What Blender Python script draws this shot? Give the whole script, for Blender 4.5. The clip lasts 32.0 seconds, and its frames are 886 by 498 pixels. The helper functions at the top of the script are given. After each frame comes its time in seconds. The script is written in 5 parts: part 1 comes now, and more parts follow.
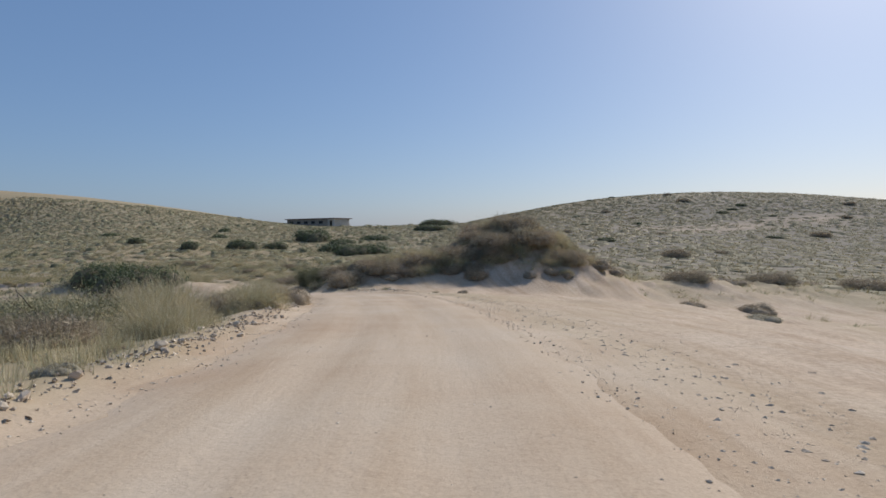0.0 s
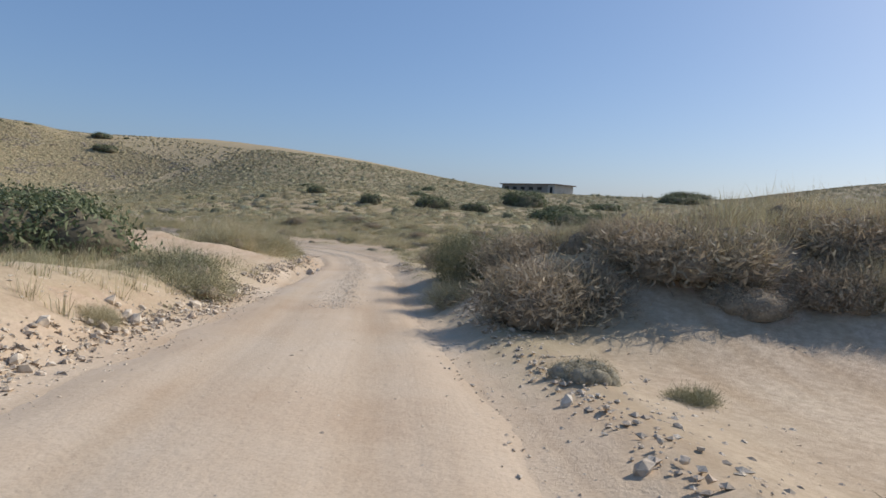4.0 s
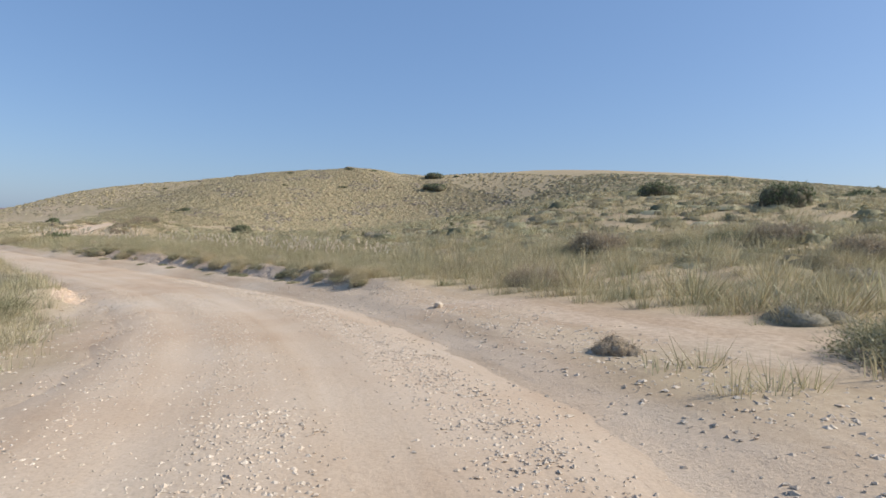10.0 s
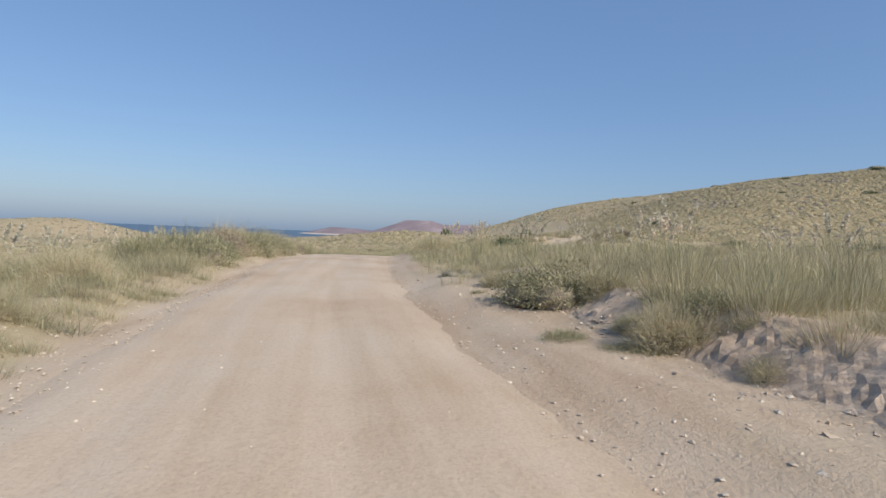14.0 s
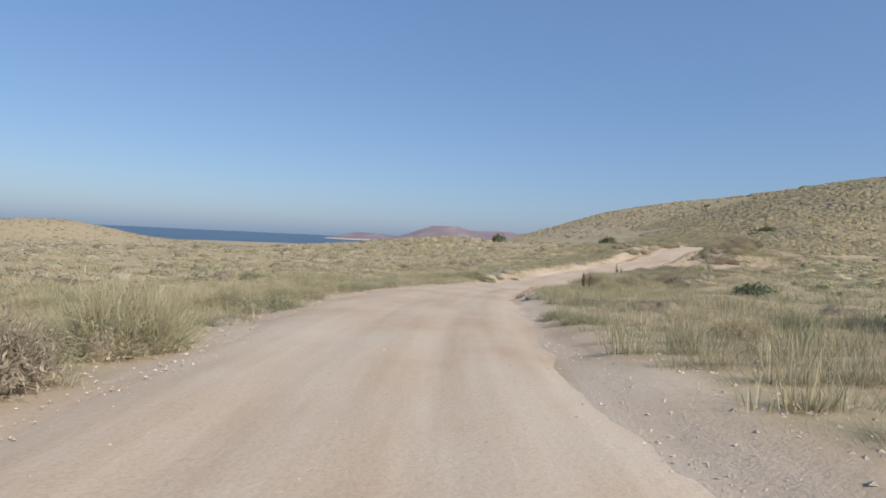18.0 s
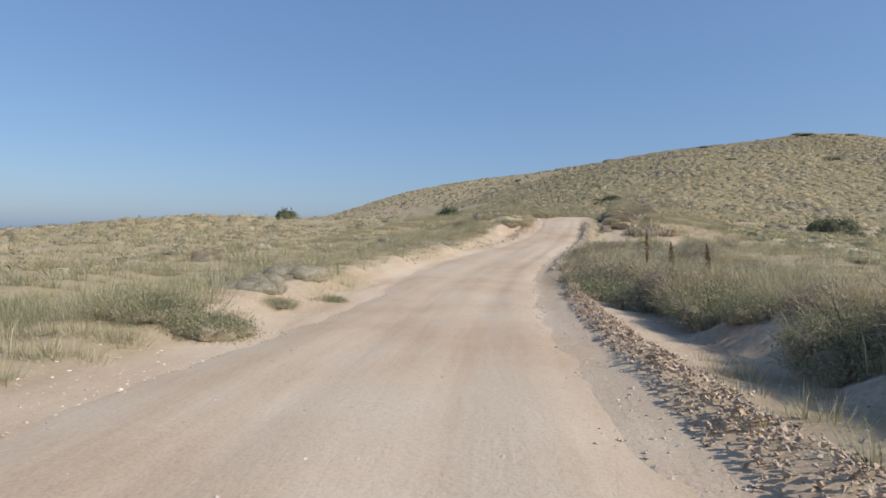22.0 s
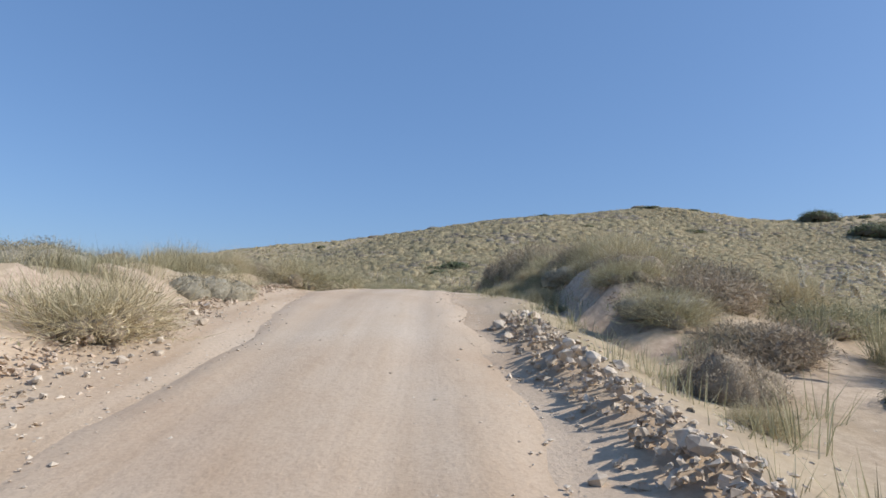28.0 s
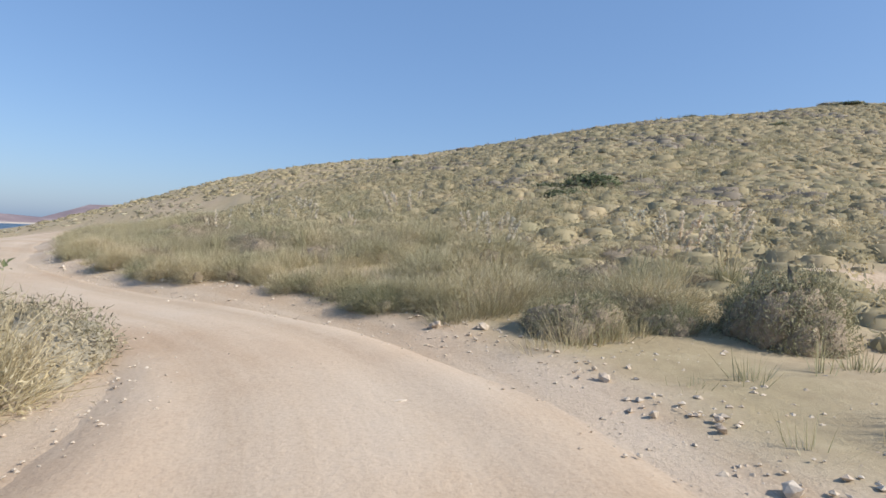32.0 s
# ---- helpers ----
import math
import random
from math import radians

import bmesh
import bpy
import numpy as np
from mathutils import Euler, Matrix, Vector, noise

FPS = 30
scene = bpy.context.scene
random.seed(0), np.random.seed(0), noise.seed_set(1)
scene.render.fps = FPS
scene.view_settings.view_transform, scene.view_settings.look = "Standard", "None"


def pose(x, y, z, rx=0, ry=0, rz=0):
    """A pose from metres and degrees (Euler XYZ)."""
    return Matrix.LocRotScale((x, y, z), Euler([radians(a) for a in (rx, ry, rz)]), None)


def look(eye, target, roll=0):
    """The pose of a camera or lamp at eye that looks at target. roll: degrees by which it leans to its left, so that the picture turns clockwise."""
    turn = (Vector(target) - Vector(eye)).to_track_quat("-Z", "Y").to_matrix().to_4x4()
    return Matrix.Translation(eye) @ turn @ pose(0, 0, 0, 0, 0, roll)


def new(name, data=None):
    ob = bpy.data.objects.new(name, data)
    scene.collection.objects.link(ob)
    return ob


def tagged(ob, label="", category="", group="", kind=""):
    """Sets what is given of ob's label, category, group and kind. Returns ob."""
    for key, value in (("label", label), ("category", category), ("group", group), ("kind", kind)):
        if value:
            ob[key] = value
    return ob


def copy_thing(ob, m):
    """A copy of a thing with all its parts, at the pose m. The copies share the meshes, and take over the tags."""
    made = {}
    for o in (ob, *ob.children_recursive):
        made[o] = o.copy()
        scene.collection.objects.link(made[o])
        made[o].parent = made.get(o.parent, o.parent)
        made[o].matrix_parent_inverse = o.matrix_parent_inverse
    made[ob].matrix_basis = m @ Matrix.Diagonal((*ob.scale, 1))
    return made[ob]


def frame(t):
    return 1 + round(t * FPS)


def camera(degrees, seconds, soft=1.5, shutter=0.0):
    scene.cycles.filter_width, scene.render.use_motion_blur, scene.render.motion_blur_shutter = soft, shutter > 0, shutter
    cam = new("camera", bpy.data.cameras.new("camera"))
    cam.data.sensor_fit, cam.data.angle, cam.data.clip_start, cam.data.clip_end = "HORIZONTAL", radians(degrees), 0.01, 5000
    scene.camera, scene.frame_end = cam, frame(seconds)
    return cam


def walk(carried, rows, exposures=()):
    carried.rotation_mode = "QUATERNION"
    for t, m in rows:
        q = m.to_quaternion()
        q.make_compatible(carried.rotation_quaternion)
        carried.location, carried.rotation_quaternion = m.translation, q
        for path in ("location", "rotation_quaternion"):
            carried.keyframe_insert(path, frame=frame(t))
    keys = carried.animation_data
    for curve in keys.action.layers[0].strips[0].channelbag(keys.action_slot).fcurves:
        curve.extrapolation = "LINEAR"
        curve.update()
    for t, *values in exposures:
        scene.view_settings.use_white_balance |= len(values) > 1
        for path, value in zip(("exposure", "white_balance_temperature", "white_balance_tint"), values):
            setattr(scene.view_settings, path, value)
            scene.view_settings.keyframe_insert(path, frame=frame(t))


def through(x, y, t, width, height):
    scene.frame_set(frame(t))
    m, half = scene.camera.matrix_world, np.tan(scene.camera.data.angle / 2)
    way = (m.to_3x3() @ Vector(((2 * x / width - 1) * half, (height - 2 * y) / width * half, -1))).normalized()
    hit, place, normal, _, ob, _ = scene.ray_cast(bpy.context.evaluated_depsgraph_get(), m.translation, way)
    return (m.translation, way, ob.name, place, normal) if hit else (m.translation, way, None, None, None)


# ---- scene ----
cam = camera(72.8, 32.0, soft=1.6)
PATH = [
    (0, (9.194, 13.346, 2.117), (8.969, 15.333, 2.074), -0.3),
    (0.5, (8.725, 17.139, 2.063), (8.49, 19.124, 2.003), 0.2),
    (1, (8.196, 21.02, 1.929), (7.943, 23.002, 1.854), 0.9),
    (1.5, (7.603, 24.974, 1.659), (7.325, 26.954, 1.615), 1.1),
    (2, (6.803, 28.896, 1.537), (6.448, 30.864, 1.487), 2.0),
    (2.5, (5.746, 33.029, 1.337), (5.254, 34.966, 1.252), 3.5),
    (3, (4.327, 36.894, 1.045), (3.667, 38.779, 0.936), 3.8),
    (3.5, (2.733, 40.403, 0.782), (1.924, 42.227, 0.647), 4.6),
    (5.5, (-5.782, 53.462, -0.534), (-6.859, 55.142, -0.675), -0.2),
    (6, (-8.093, 57.066, -0.823), (-9.163, 58.75, -0.957), -0.7),
    (6.5, (-10.367, 60.594, -1.075), (-11.44, 62.279, -1.186), -0.1),
    (7, (-12.52, 63.776, -1.23), (-13.597, 65.458, -1.329), 0.8),
    (7.5, (-14.665, 66.923, -1.345), (-15.776, 68.583, -1.454), 0.5),
    (8, (-16.866, 69.873, -1.592), (-18.05, 71.482, -1.686), 0.7),
    (8.5, (-19.178, 72.531, -1.737), (-20.479, 74.047, -1.823), 1.0),
    (9, (-21.701, 74.984, -1.806), (-23.146, 76.365, -1.889), 0.8),
    (9.5, (-24.498, 77.142, -1.917), (-26.078, 78.367, -1.981), 0.9),
    (10, (-27.518, 78.891, -2.031), (-29.231, 79.921, -2.099), 1.3),
    (10.5, (-30.684, 80.194, -2.217), (-32.509, 81.008, -2.29), 1.9),
    (11, (-34.326, 81.165, -2.398), (-36.233, 81.759, -2.492), 2.8),
    (11.5, (-38.24, 81.826, -2.606), (-40.204, 82.199, -2.668), 3.3),
    (12, (-42.831, 82.243, -2.776), (-44.824, 82.401, -2.81), 2.9),
    (12.5, (-47.766, 82.135, -2.9), (-49.765, 82.114, -2.965), 3.4),
    (13, (-52.497, 81.718, -3.086), (-54.489, 81.558, -3.164), 3.1),
    (13.5, (-57.008, 81.125, -3.259), (-58.988, 80.841, -3.307), 2.0),
    (14, (-61.02, 79.856, -3.186), (-62.985, 79.486, -3.234), 2.2),
    (14.5, (-64.991, 78.72, -3.093), (-66.944, 78.289, -3.142), 1.9),
    (16.5, (-79.637, 72.336, -2.754), (-81.574, 71.843, -2.824), 4.5),
    (17, (-83.673, 71.39, -2.861), (-85.612, 70.905, -2.92), 4.4),
    (17.5, (-87.459, 70.397, -3.006), (-89.403, 69.931, -3.064), 4.1),
    (18, (-91.739, 69.268, -3.176), (-93.687, 68.815, -3.208), 2.7),
    (18.5, (-96.218, 68.226, -3.448), (-98.168, 67.785, -3.511), 1.7),
    (19, (-100.724, 67.26, -3.557), (-102.68, 66.852, -3.653), 3.3),
    (19.5, (-104.976, 66.242, -3.701), (-106.942, 65.882, -3.765), 1.3),
    (20, (-109.021, 65.325, -3.812), (-111.002, 65.054, -3.868), 0.8),
    (20.5, (-113.423, 64.751, -3.9), (-115.415, 64.589, -3.962), 1.6),
    (21, (-117.799, 64.516, -4.199), (-119.798, 64.476, -4.259), 1.5),
    (21.5, (-122.214, 64.608, -4.39), (-124.21, 64.713, -4.445), 1.3),
    (22, (-125.976, 64.957, -4.555), (-127.962, 65.184, -4.605), 0.7),
    (22.5, (-129.498, 65.476, -4.607), (-131.475, 65.776, -4.654), 0.8),
    (23, (-132.825, 66.047, -4.717), (-134.797, 66.376, -4.784), 1.8),
    (23.5, (-136.287, 66.737, -4.825), (-138.255, 67.089, -4.887), 1.7),
    (24, (-139.338, 67.427, -4.786), (-141.3, 67.806, -4.707), 1.4),
    (24.5, (-142.415, 68.17, -4.746), (-144.37, 68.585, -4.676), 1.5),
    (25, (-145.69, 69.154, -4.785), (-147.634, 69.621, -4.728), 0.9),
    (25.5, (-148.925, 70.302, -4.617), (-150.85, 70.84, -4.556), 1.0),
    (27.5, (-163.073, 76.148, -3.842), (-164.901, 76.941, -3.669), 1.5),
    (28, (-166.752, 77.905, -3.531), (-168.57, 78.71, -3.309), 1.3),
    (28.5, (-170.775, 79.6, -2.963), (-172.593, 80.401, -2.736), 1.5),
    (29, (-174.907, 81.216, -2.363), (-176.728, 82.013, -2.143), 2.9),
    (29.5, (-179.108, 82.837, -1.66), (-180.937, 83.623, -1.464), 2.7),
    (30, (-182.99, 84.381, -1.351), (-184.832, 85.149, -1.211), 2.2),
    (30.5, (-186.277, 85.728, -1.272), (-188.129, 86.479, -1.195), 2.9),
    (31, (-189.286, 86.849, -1.285), (-191.155, 87.56, -1.288), 3.6),
    (31.5, (-191.999, 87.775, -1.315), (-193.896, 88.408, -1.347), 4.3),
    (32, (-194.569, 88.518, -1.425), (-196.502, 89.031, -1.475), 2.3),
]
walk(cam, [(t, look(eye, target, roll)) for t, eye, target, roll in PATH], [(0, -0.32, 6500, 11), (3, -0.2, 6500, 11), (5.5, 0.05, 6650, 12), (9, 0.16, 6650, 12), (11, 0.16, 6600, 11), (13, 0.0, 6500, 11), (23, 0.0, 6500, 11), (24.5, 0.0, 6350, 11), (28, 0.06, 6200, 11), (30, 0.16, 6250, 11), (31, 0.26, 6450, 11), (32, 0.26, 6500, 11)])

# ---- light ----
SUN_UP, SUN_AZ = 36.0, 32.0  # degrees above the horizon, degrees right of +y
world = bpy.data.worlds.new("sky")
scene.world = world
world.use_nodes = True
wn = world.node_tree
sky = wn.nodes.new("ShaderNodeTexSky")
sky.sky_type, sky.sun_disc = "NISHITA", False
sky.sun_elevation, sky.sun_rotation = radians(SUN_UP), radians(SUN_AZ)
sky.altitude, sky.air_density, sky.dust_density, sky.ozone_density = 20, 1.0, 1.1, 3.5
haze = wn.nodes.new("ShaderNodeMix")
haze.data_type = "RGBA"
haze.inputs[0].default_value = 0.37
haze.inputs[7].default_value = (1.7, 3.4, 6.8, 1)  # thin even haze over the whole sky
wn.links.new(sky.outputs[0], haze.inputs[6])
wn.links.new(haze.outputs[2], wn.nodes["Background"].inputs[0])
wn.nodes["Background"].inputs[1].default_value = 0.11
sun = new("sun", bpy.data.lights.new("sun", "SUN"))
sun.data.energy, sun.data.angle, sun.data.color = 4.8, radians(0.53), (1.0, 0.95, 0.87)
sun.matrix_world = look((0, 0, 0), (-math.sin(radians(SUN_AZ)) * math.cos(radians(SUN_UP)), -math.cos(radians(SUN_AZ)) * math.cos(radians(SUN_UP)), -math.sin(radians(SUN_UP))))



# ---- materials ----
def material(name, rough=0.9):
    m = bpy.data.materials.new(name)
    m.use_nodes = True
    b = m.node_tree.nodes["Principled BSDF"]
    b.inputs["Roughness"].default_value = rough
    b.inputs["Specular IOR Level"].default_value = 0.25
    return m, m.node_tree, b


def node(tree, kind, **values):
    n = tree.nodes.new(kind)
    for k, v in values.items():
        n.inputs[k.replace("_", " ")].default_value = v
    return n


def place_of(tree):
    return tree.nodes.new("ShaderNodeNewGeometry").outputs["Position"]


def noise_of(tree, scale, detail=5.0, rough=0.6):
    n = node(tree, "ShaderNodeTexNoise", Scale=scale, Detail=detail, Roughness=rough)
    tree.links.new(place_of(tree), n.inputs["Vector"])
    return n.outputs["Fac"]


def ramp_of(tree, fac, *stops):
    r = tree.nodes.new("ShaderNodeValToRGB")
    while len(r.color_ramp.elements) < len(stops):
        r.color_ramp.elements.new(0.5)
    for e, (p, c) in zip(r.color_ramp.elements, stops):
        e.position, e.color = p, (*c, 1) if len(c) == 3 else c
    tree.links.new(fac, r.inputs[0])
    return r.outputs["Color"]


def mix_of(tree, fac, a, b, blend="MIX"):
    m = tree.nodes.new("ShaderNodeMix")
    m.data_type, m.blend_type = "RGBA", blend
    for value, at in ((fac, 0), (a, 6), (b, 7)):
        if isinstance(value, (int, float)):
            m.inputs[at].default_value = value
        elif isinstance(value, tuple):
            m.inputs[at].default_value = (*value, 1)
        else:
            tree.links.new(value, m.inputs[at])
    return m.outputs[2]


def bump_of(tree, b, fac, strength, distance):
    n = node(tree, "ShaderNodeBump", Strength=strength, Distance=distance)
    tree.links.new(fac, n.inputs["Height"])
    if b.inputs["Normal"].links:
        tree.links.new(b.inputs["Normal"].links[0].from_socket, n.inputs["Normal"])
    tree.links.new(n.outputs[0], b.inputs["Normal"])


def attribute_of(tree, name):
    n = tree.nodes.new("ShaderNodeAttribute")
    n.attribute_name = name
    return n.outputs["Fac"]


def ground_material():
    m, t, b = material("dry_ground", 0.95)
    soil = ramp_of(t, noise_of(t, 0.5, 6), (0.30, (0.46, 0.345, 0.245)), (0.55, (0.52, 0.405, 0.30)), (0.75, (0.54, 0.44, 0.34)))
    speck = ramp_of(t, noise_of(t, 9, 4), (0.35, (0.80, 0.78, 0.76)), (0.65, (1.1, 1.1, 1.1)))
    soil = mix_of(t, 1.0, soil, speck, "MULTIPLY")
    litter = ramp_of(t, noise_of(t, 2.1, 8, 0.75), (0.28, (0.285, 0.23, 0.15)), (0.5, (0.37, 0.305, 0.20)), (0.72, (0.44, 0.37, 0.255)))
    green = ramp_of(t, noise_of(t, 0.07, 4), (0.35, (1.06, 1.0, 0.93)), (0.65, (0.95, 0.94, 0.85)))
    litter = mix_of(t, 1.0, litter, green, "MULTIPLY")
    heath = ramp_of(t, noise_of(t, 0.25, 6, 0.7), (0.3, (0.12, 0.105, 0.08)), (0.7, (0.22, 0.19, 0.145)))
    litter = mix_of(t, attribute_of(t, "heath"), litter, heath)
    steep = t.nodes.new("ShaderNodeSeparateXYZ")
    t.links.new(t.nodes.new("ShaderNodeNewGeometry").outputs["True Normal"], steep.inputs[0])
    gentle = ramp_of(t, steep.outputs["Z"], (0.80, (0.0, 0.0, 0.0)), (0.93, (1.0, 1.0, 1.0)))
    plants = mix_of(t, 1.0, attribute_of(t, "cover"), gentle, "MULTIPLY")
    dust = ramp_of(t, noise_of(t, 0.30, 6), (0.30, (0.46, 0.335, 0.225)), (0.5, (0.515, 0.40, 0.285)), (0.7, (0.54, 0.44, 0.33)))
    grit = ramp_of(t, noise_of(t, 30, 4, 0.75), (0.34, (0.74, 0.71, 0.68)), (0.5, (1, 1, 1)), (0.68, (1.14, 1.14, 1.14)))
    soil = mix_of(t, 0.5, mix_of(t, attribute_of(t, "dust"), soil, dust), grit, "MULTIPLY")
    lane = t.nodes.new("ShaderNodeCombineXYZ")
    for k, (name, times) in enumerate((("lane", 1.5), ("run", 0.16))):
        n = t.nodes.new("ShaderNodeMath")
        n.operation, n.inputs[1].default_value = "MULTIPLY", times
        t.links.new(attribute_of(t, name), n.inputs[0])
        t.links.new(n.outputs[0], lane.inputs[k])
    wheel = node(t, "ShaderNodeTexNoise", Scale=1.0, Detail=3.0, Roughness=0.55)
    t.links.new(lane.outputs[0], wheel.inputs["Vector"])
    soil = mix_of(t, 1.0, soil, ramp_of(t, wheel.outputs["Fac"], (0.34, (0.86, 0.82, 0.77)), (0.52, (1.0, 1.0, 1.0)), (0.7, (1.06, 1.06, 1.06))), "MULTIPLY")
    near = mix_of(t, plants, soil, litter)
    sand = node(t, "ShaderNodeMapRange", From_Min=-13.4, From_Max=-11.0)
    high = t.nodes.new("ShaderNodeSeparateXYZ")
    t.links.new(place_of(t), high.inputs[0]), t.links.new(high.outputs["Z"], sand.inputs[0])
    # far headland rock: the haze of distance is mixed into its mauve colour
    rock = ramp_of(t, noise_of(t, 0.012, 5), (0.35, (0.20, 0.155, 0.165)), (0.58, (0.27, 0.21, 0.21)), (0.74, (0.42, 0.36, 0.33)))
    t.links.new(mix_of(t, attribute_of(t, "cape_haze"), near, mix_of(t, sand.outputs[0], (0.55, 0.47, 0.38), rock)), b.inputs["Base Color"])
    bump_of(t, b, wheel.outputs["Fac"], 0.3, 0.08)
    bump_of(t, b, noise_of(t, 3.0, 8, 0.7), 0.35, 0.06)
    bump_of(t, b, noise_of(t, 26, 5, 0.7), 0.5, 0.02)
    return m


def track_material():
    m, t, b = material("graded_dirt", 0.93)
    lane = t.nodes.new("ShaderNodeCombineXYZ")
    for k, (name, times) in enumerate((("lane", 1.6), ("run", 0.10))):
        n = t.nodes.new("ShaderNodeMath")
        n.operation, n.inputs[1].default_value = "MULTIPLY", times
        t.links.new(attribute_of(t, name), n.inputs[0])
        t.links.new(n.outputs[0], lane.inputs[k])
    streak = node(t, "ShaderNodeTexNoise", Scale=1.0, Detail=7.0, Roughness=0.62)
    t.links.new(lane.outputs[0], streak.inputs["Vector"])
    c = ramp_of(t, noise_of(t, 0.30, 6), (0.30, (0.45, 0.33, 0.225)), (0.5, (0.505, 0.395, 0.285)), (0.7, (0.53, 0.435, 0.33)))
    c = mix_of(t, 1.0, c, ramp_of(t, streak.outputs["Fac"], (0.34, (0.90, 0.87, 0.83)), (0.55, (1.0, 1.0, 1.0)), (0.72, (1.08, 1.08, 1.08))), "MULTIPLY")
    grit = ramp_of(t, noise_of(t, 30, 4, 0.75), (0.34, (0.74, 0.71, 0.68)), (0.5, (1, 1, 1)), (0.68, (1.14, 1.14, 1.14)))
    c = mix_of(t, 0.45, c, grit, "MULTIPLY")
    t.links.new(c, b.inputs["Base Color"])
    bump_of(t, b, streak.outputs["Fac"], 0.3, 0.04)
    bump_of(t, b, noise_of(t, 9, 6, 0.65), 0.35, 0.03)
    bump_of(t, b, noise_of(t, 45, 4, 0.7), 0.4, 0.01)
    return m


def stone_material():
    m, t, b = material("pale_stone", 0.9)
    r = t.nodes.new("ShaderNodeObjectInfo").outputs["Random"]
    i = t.nodes.new("ShaderNodeNewGeometry").outputs["Random Per Island"]
    add = t.nodes.new("ShaderNodeMath")
    add.operation = "FRACT"
    sumn = t.nodes.new("ShaderNodeMath")
    t.links.new(r, sumn.inputs[0]), t.links.new(i, sumn.inputs[1]), t.links.new(sumn.outputs[0], add.inputs[0])
    c = ramp_of(t, add.outputs[0], (0.0, (0.43, 0.355, 0.275)), (0.4, (0.55, 0.465, 0.36)), (0.75, (0.63, 0.545, 0.435)), (1.0, (0.51, 0.40, 0.295)))
    c = mix_of(t, 1.0, c, ramp_of(t, noise_of(t, 14, 5), (0.3, (0.82, 0.80, 0.78)), (0.6, (1.05, 1.05, 1.05))), "MULTIPLY")
    t.links.new(c, b.inputs["Base Color"])
    bump_of(t, b, noise_of(t, 22, 6, 0.7), 0.6, 0.02)
    return m


def leaf_material(name, dark, mid, light, through=0.25, rough=0.75):
    """Foliage: each leaf or blade its own shade, some light passing through."""
    m, t, b = material(name, rough)
    i = t.nodes.new("ShaderNodeNewGeometry").outputs["Random Per Island"]
    c = ramp_of(t, i, (0.0, dark), (0.55, mid), (1.0, light))
    patch = ramp_of(t, noise_of(t, 0.6, 4), (0.32, (0.74, 0.78, 0.74)), (0.68, (1.14, 1.08, 1.04)))
    c = mix_of(t, 1.0, c, patch, "MULTIPLY")
    t.links.new(c, b.inputs["Base Color"])
    tr = t.nodes.new("ShaderNodeBsdfTranslucent")
    t.links.new(c, tr.inputs["Color"])
    mx = t.nodes.new("ShaderNodeMixShader")
    mx.inputs[0].default_value = through
    out = t.nodes["Material Output"]
    t.links.new(b.outputs[0], mx.inputs[1]), t.links.new(tr.outputs[0], mx.inputs[2]), t.links.new(mx.outputs[0], out.inputs["Surface"])
    return m


def plain_material(name, dark, light, scale, rough=0.85, bump=0.02):
    m, t, b = material(name, rough)
    t.links.new(ramp_of(t, noise_of(t, scale, 6), (0.3, dark), (0.7, light)), b.inputs["Base Color"])
    bump_of(t, b, noise_of(t, scale * 3, 5), 0.5, bump)
    return m


def sea_material():
    m, t, b = material("sea_water", 0.35)
    t.links.new(ramp_of(t, noise_of(t, 0.008, 4), (0.3, (0.05, 0.085, 0.125)), (0.7, (0.075, 0.115, 0.155))), b.inputs["Base Color"])
    b.inputs["IOR"].default_value = 1.33
    bump_of(t, b, noise_of(t, 0.22, 6, 0.7), 0.8, 0.8)
    return m


CLOD = plain_material("crumbly_earth", (0.47, 0.36, 0.26), (0.56, 0.45, 0.345), 6, 0.95, 0.03)
GROUND, TRACK, STONE, SEA = ground_material(), track_material(), stone_material(), sea_material()
STRAW = leaf_material("dry_grass", (0.34, 0.285, 0.165), (0.52, 0.455, 0.29), (0.68, 0.62, 0.45), 0.3)
GREEN_GRASS = leaf_material("olive_grass", (0.26, 0.245, 0.14), (0.415, 0.39, 0.24), (0.57, 0.535, 0.38), 0.35)
CUSHION = leaf_material("grey_olive_twigs", (0.22, 0.19, 0.125), (0.38, 0.335, 0.225), (0.53, 0.475, 0.345), 0.3)
RUSSET = leaf_material("brown_twigs", (0.23, 0.185, 0.135), (0.38, 0.315, 0.23), (0.54, 0.465, 0.35), 0.3)
LEAF = leaf_material("dark_green_leaves", (0.065, 0.085, 0.04), (0.13, 0.16, 0.08), (0.26, 0.28, 0.16), 0.25, 0.6)
WEED = leaf_material("sage_green_leaves", (0.19, 0.185, 0.105), (0.33, 0.31, 0.185), (0.50, 0.465, 0.315), 0.25)
HILLSIDE = leaf_material("hillside_scrub", (0.44, 0.375, 0.235), (0.49, 0.42, 0.27), (0.54, 0.47, 0.31), 0.4)
SLOPE_SCRUB = leaf_material("slope_scrub_twigs", (0.30, 0.255, 0.15), (0.37, 0.32, 0.195), (0.45, 0.39, 0.255), 0.35)
TAMARISK = leaf_material("feathery_green_leaves", (0.10, 0.105, 0.06), (0.19, 0.19, 0.11), (0.32, 0.31, 0.19), 0.22)
PLUME = leaf_material("feathery_plume", (0.55, 0.48, 0.36), (0.70, 0.64, 0.52), (0.82, 0.77, 0.66), 0.4)
RUST = leaf_material("rusty_seed_heads", (0.12, 0.06, 0.035), (0.20, 0.105, 0.06), (0.28, 0.16, 0.09), 0.15)
BARK = plain_material("twig_bark", (0.12, 0.095, 0.07), (0.24, 0.20, 0.155), 12)
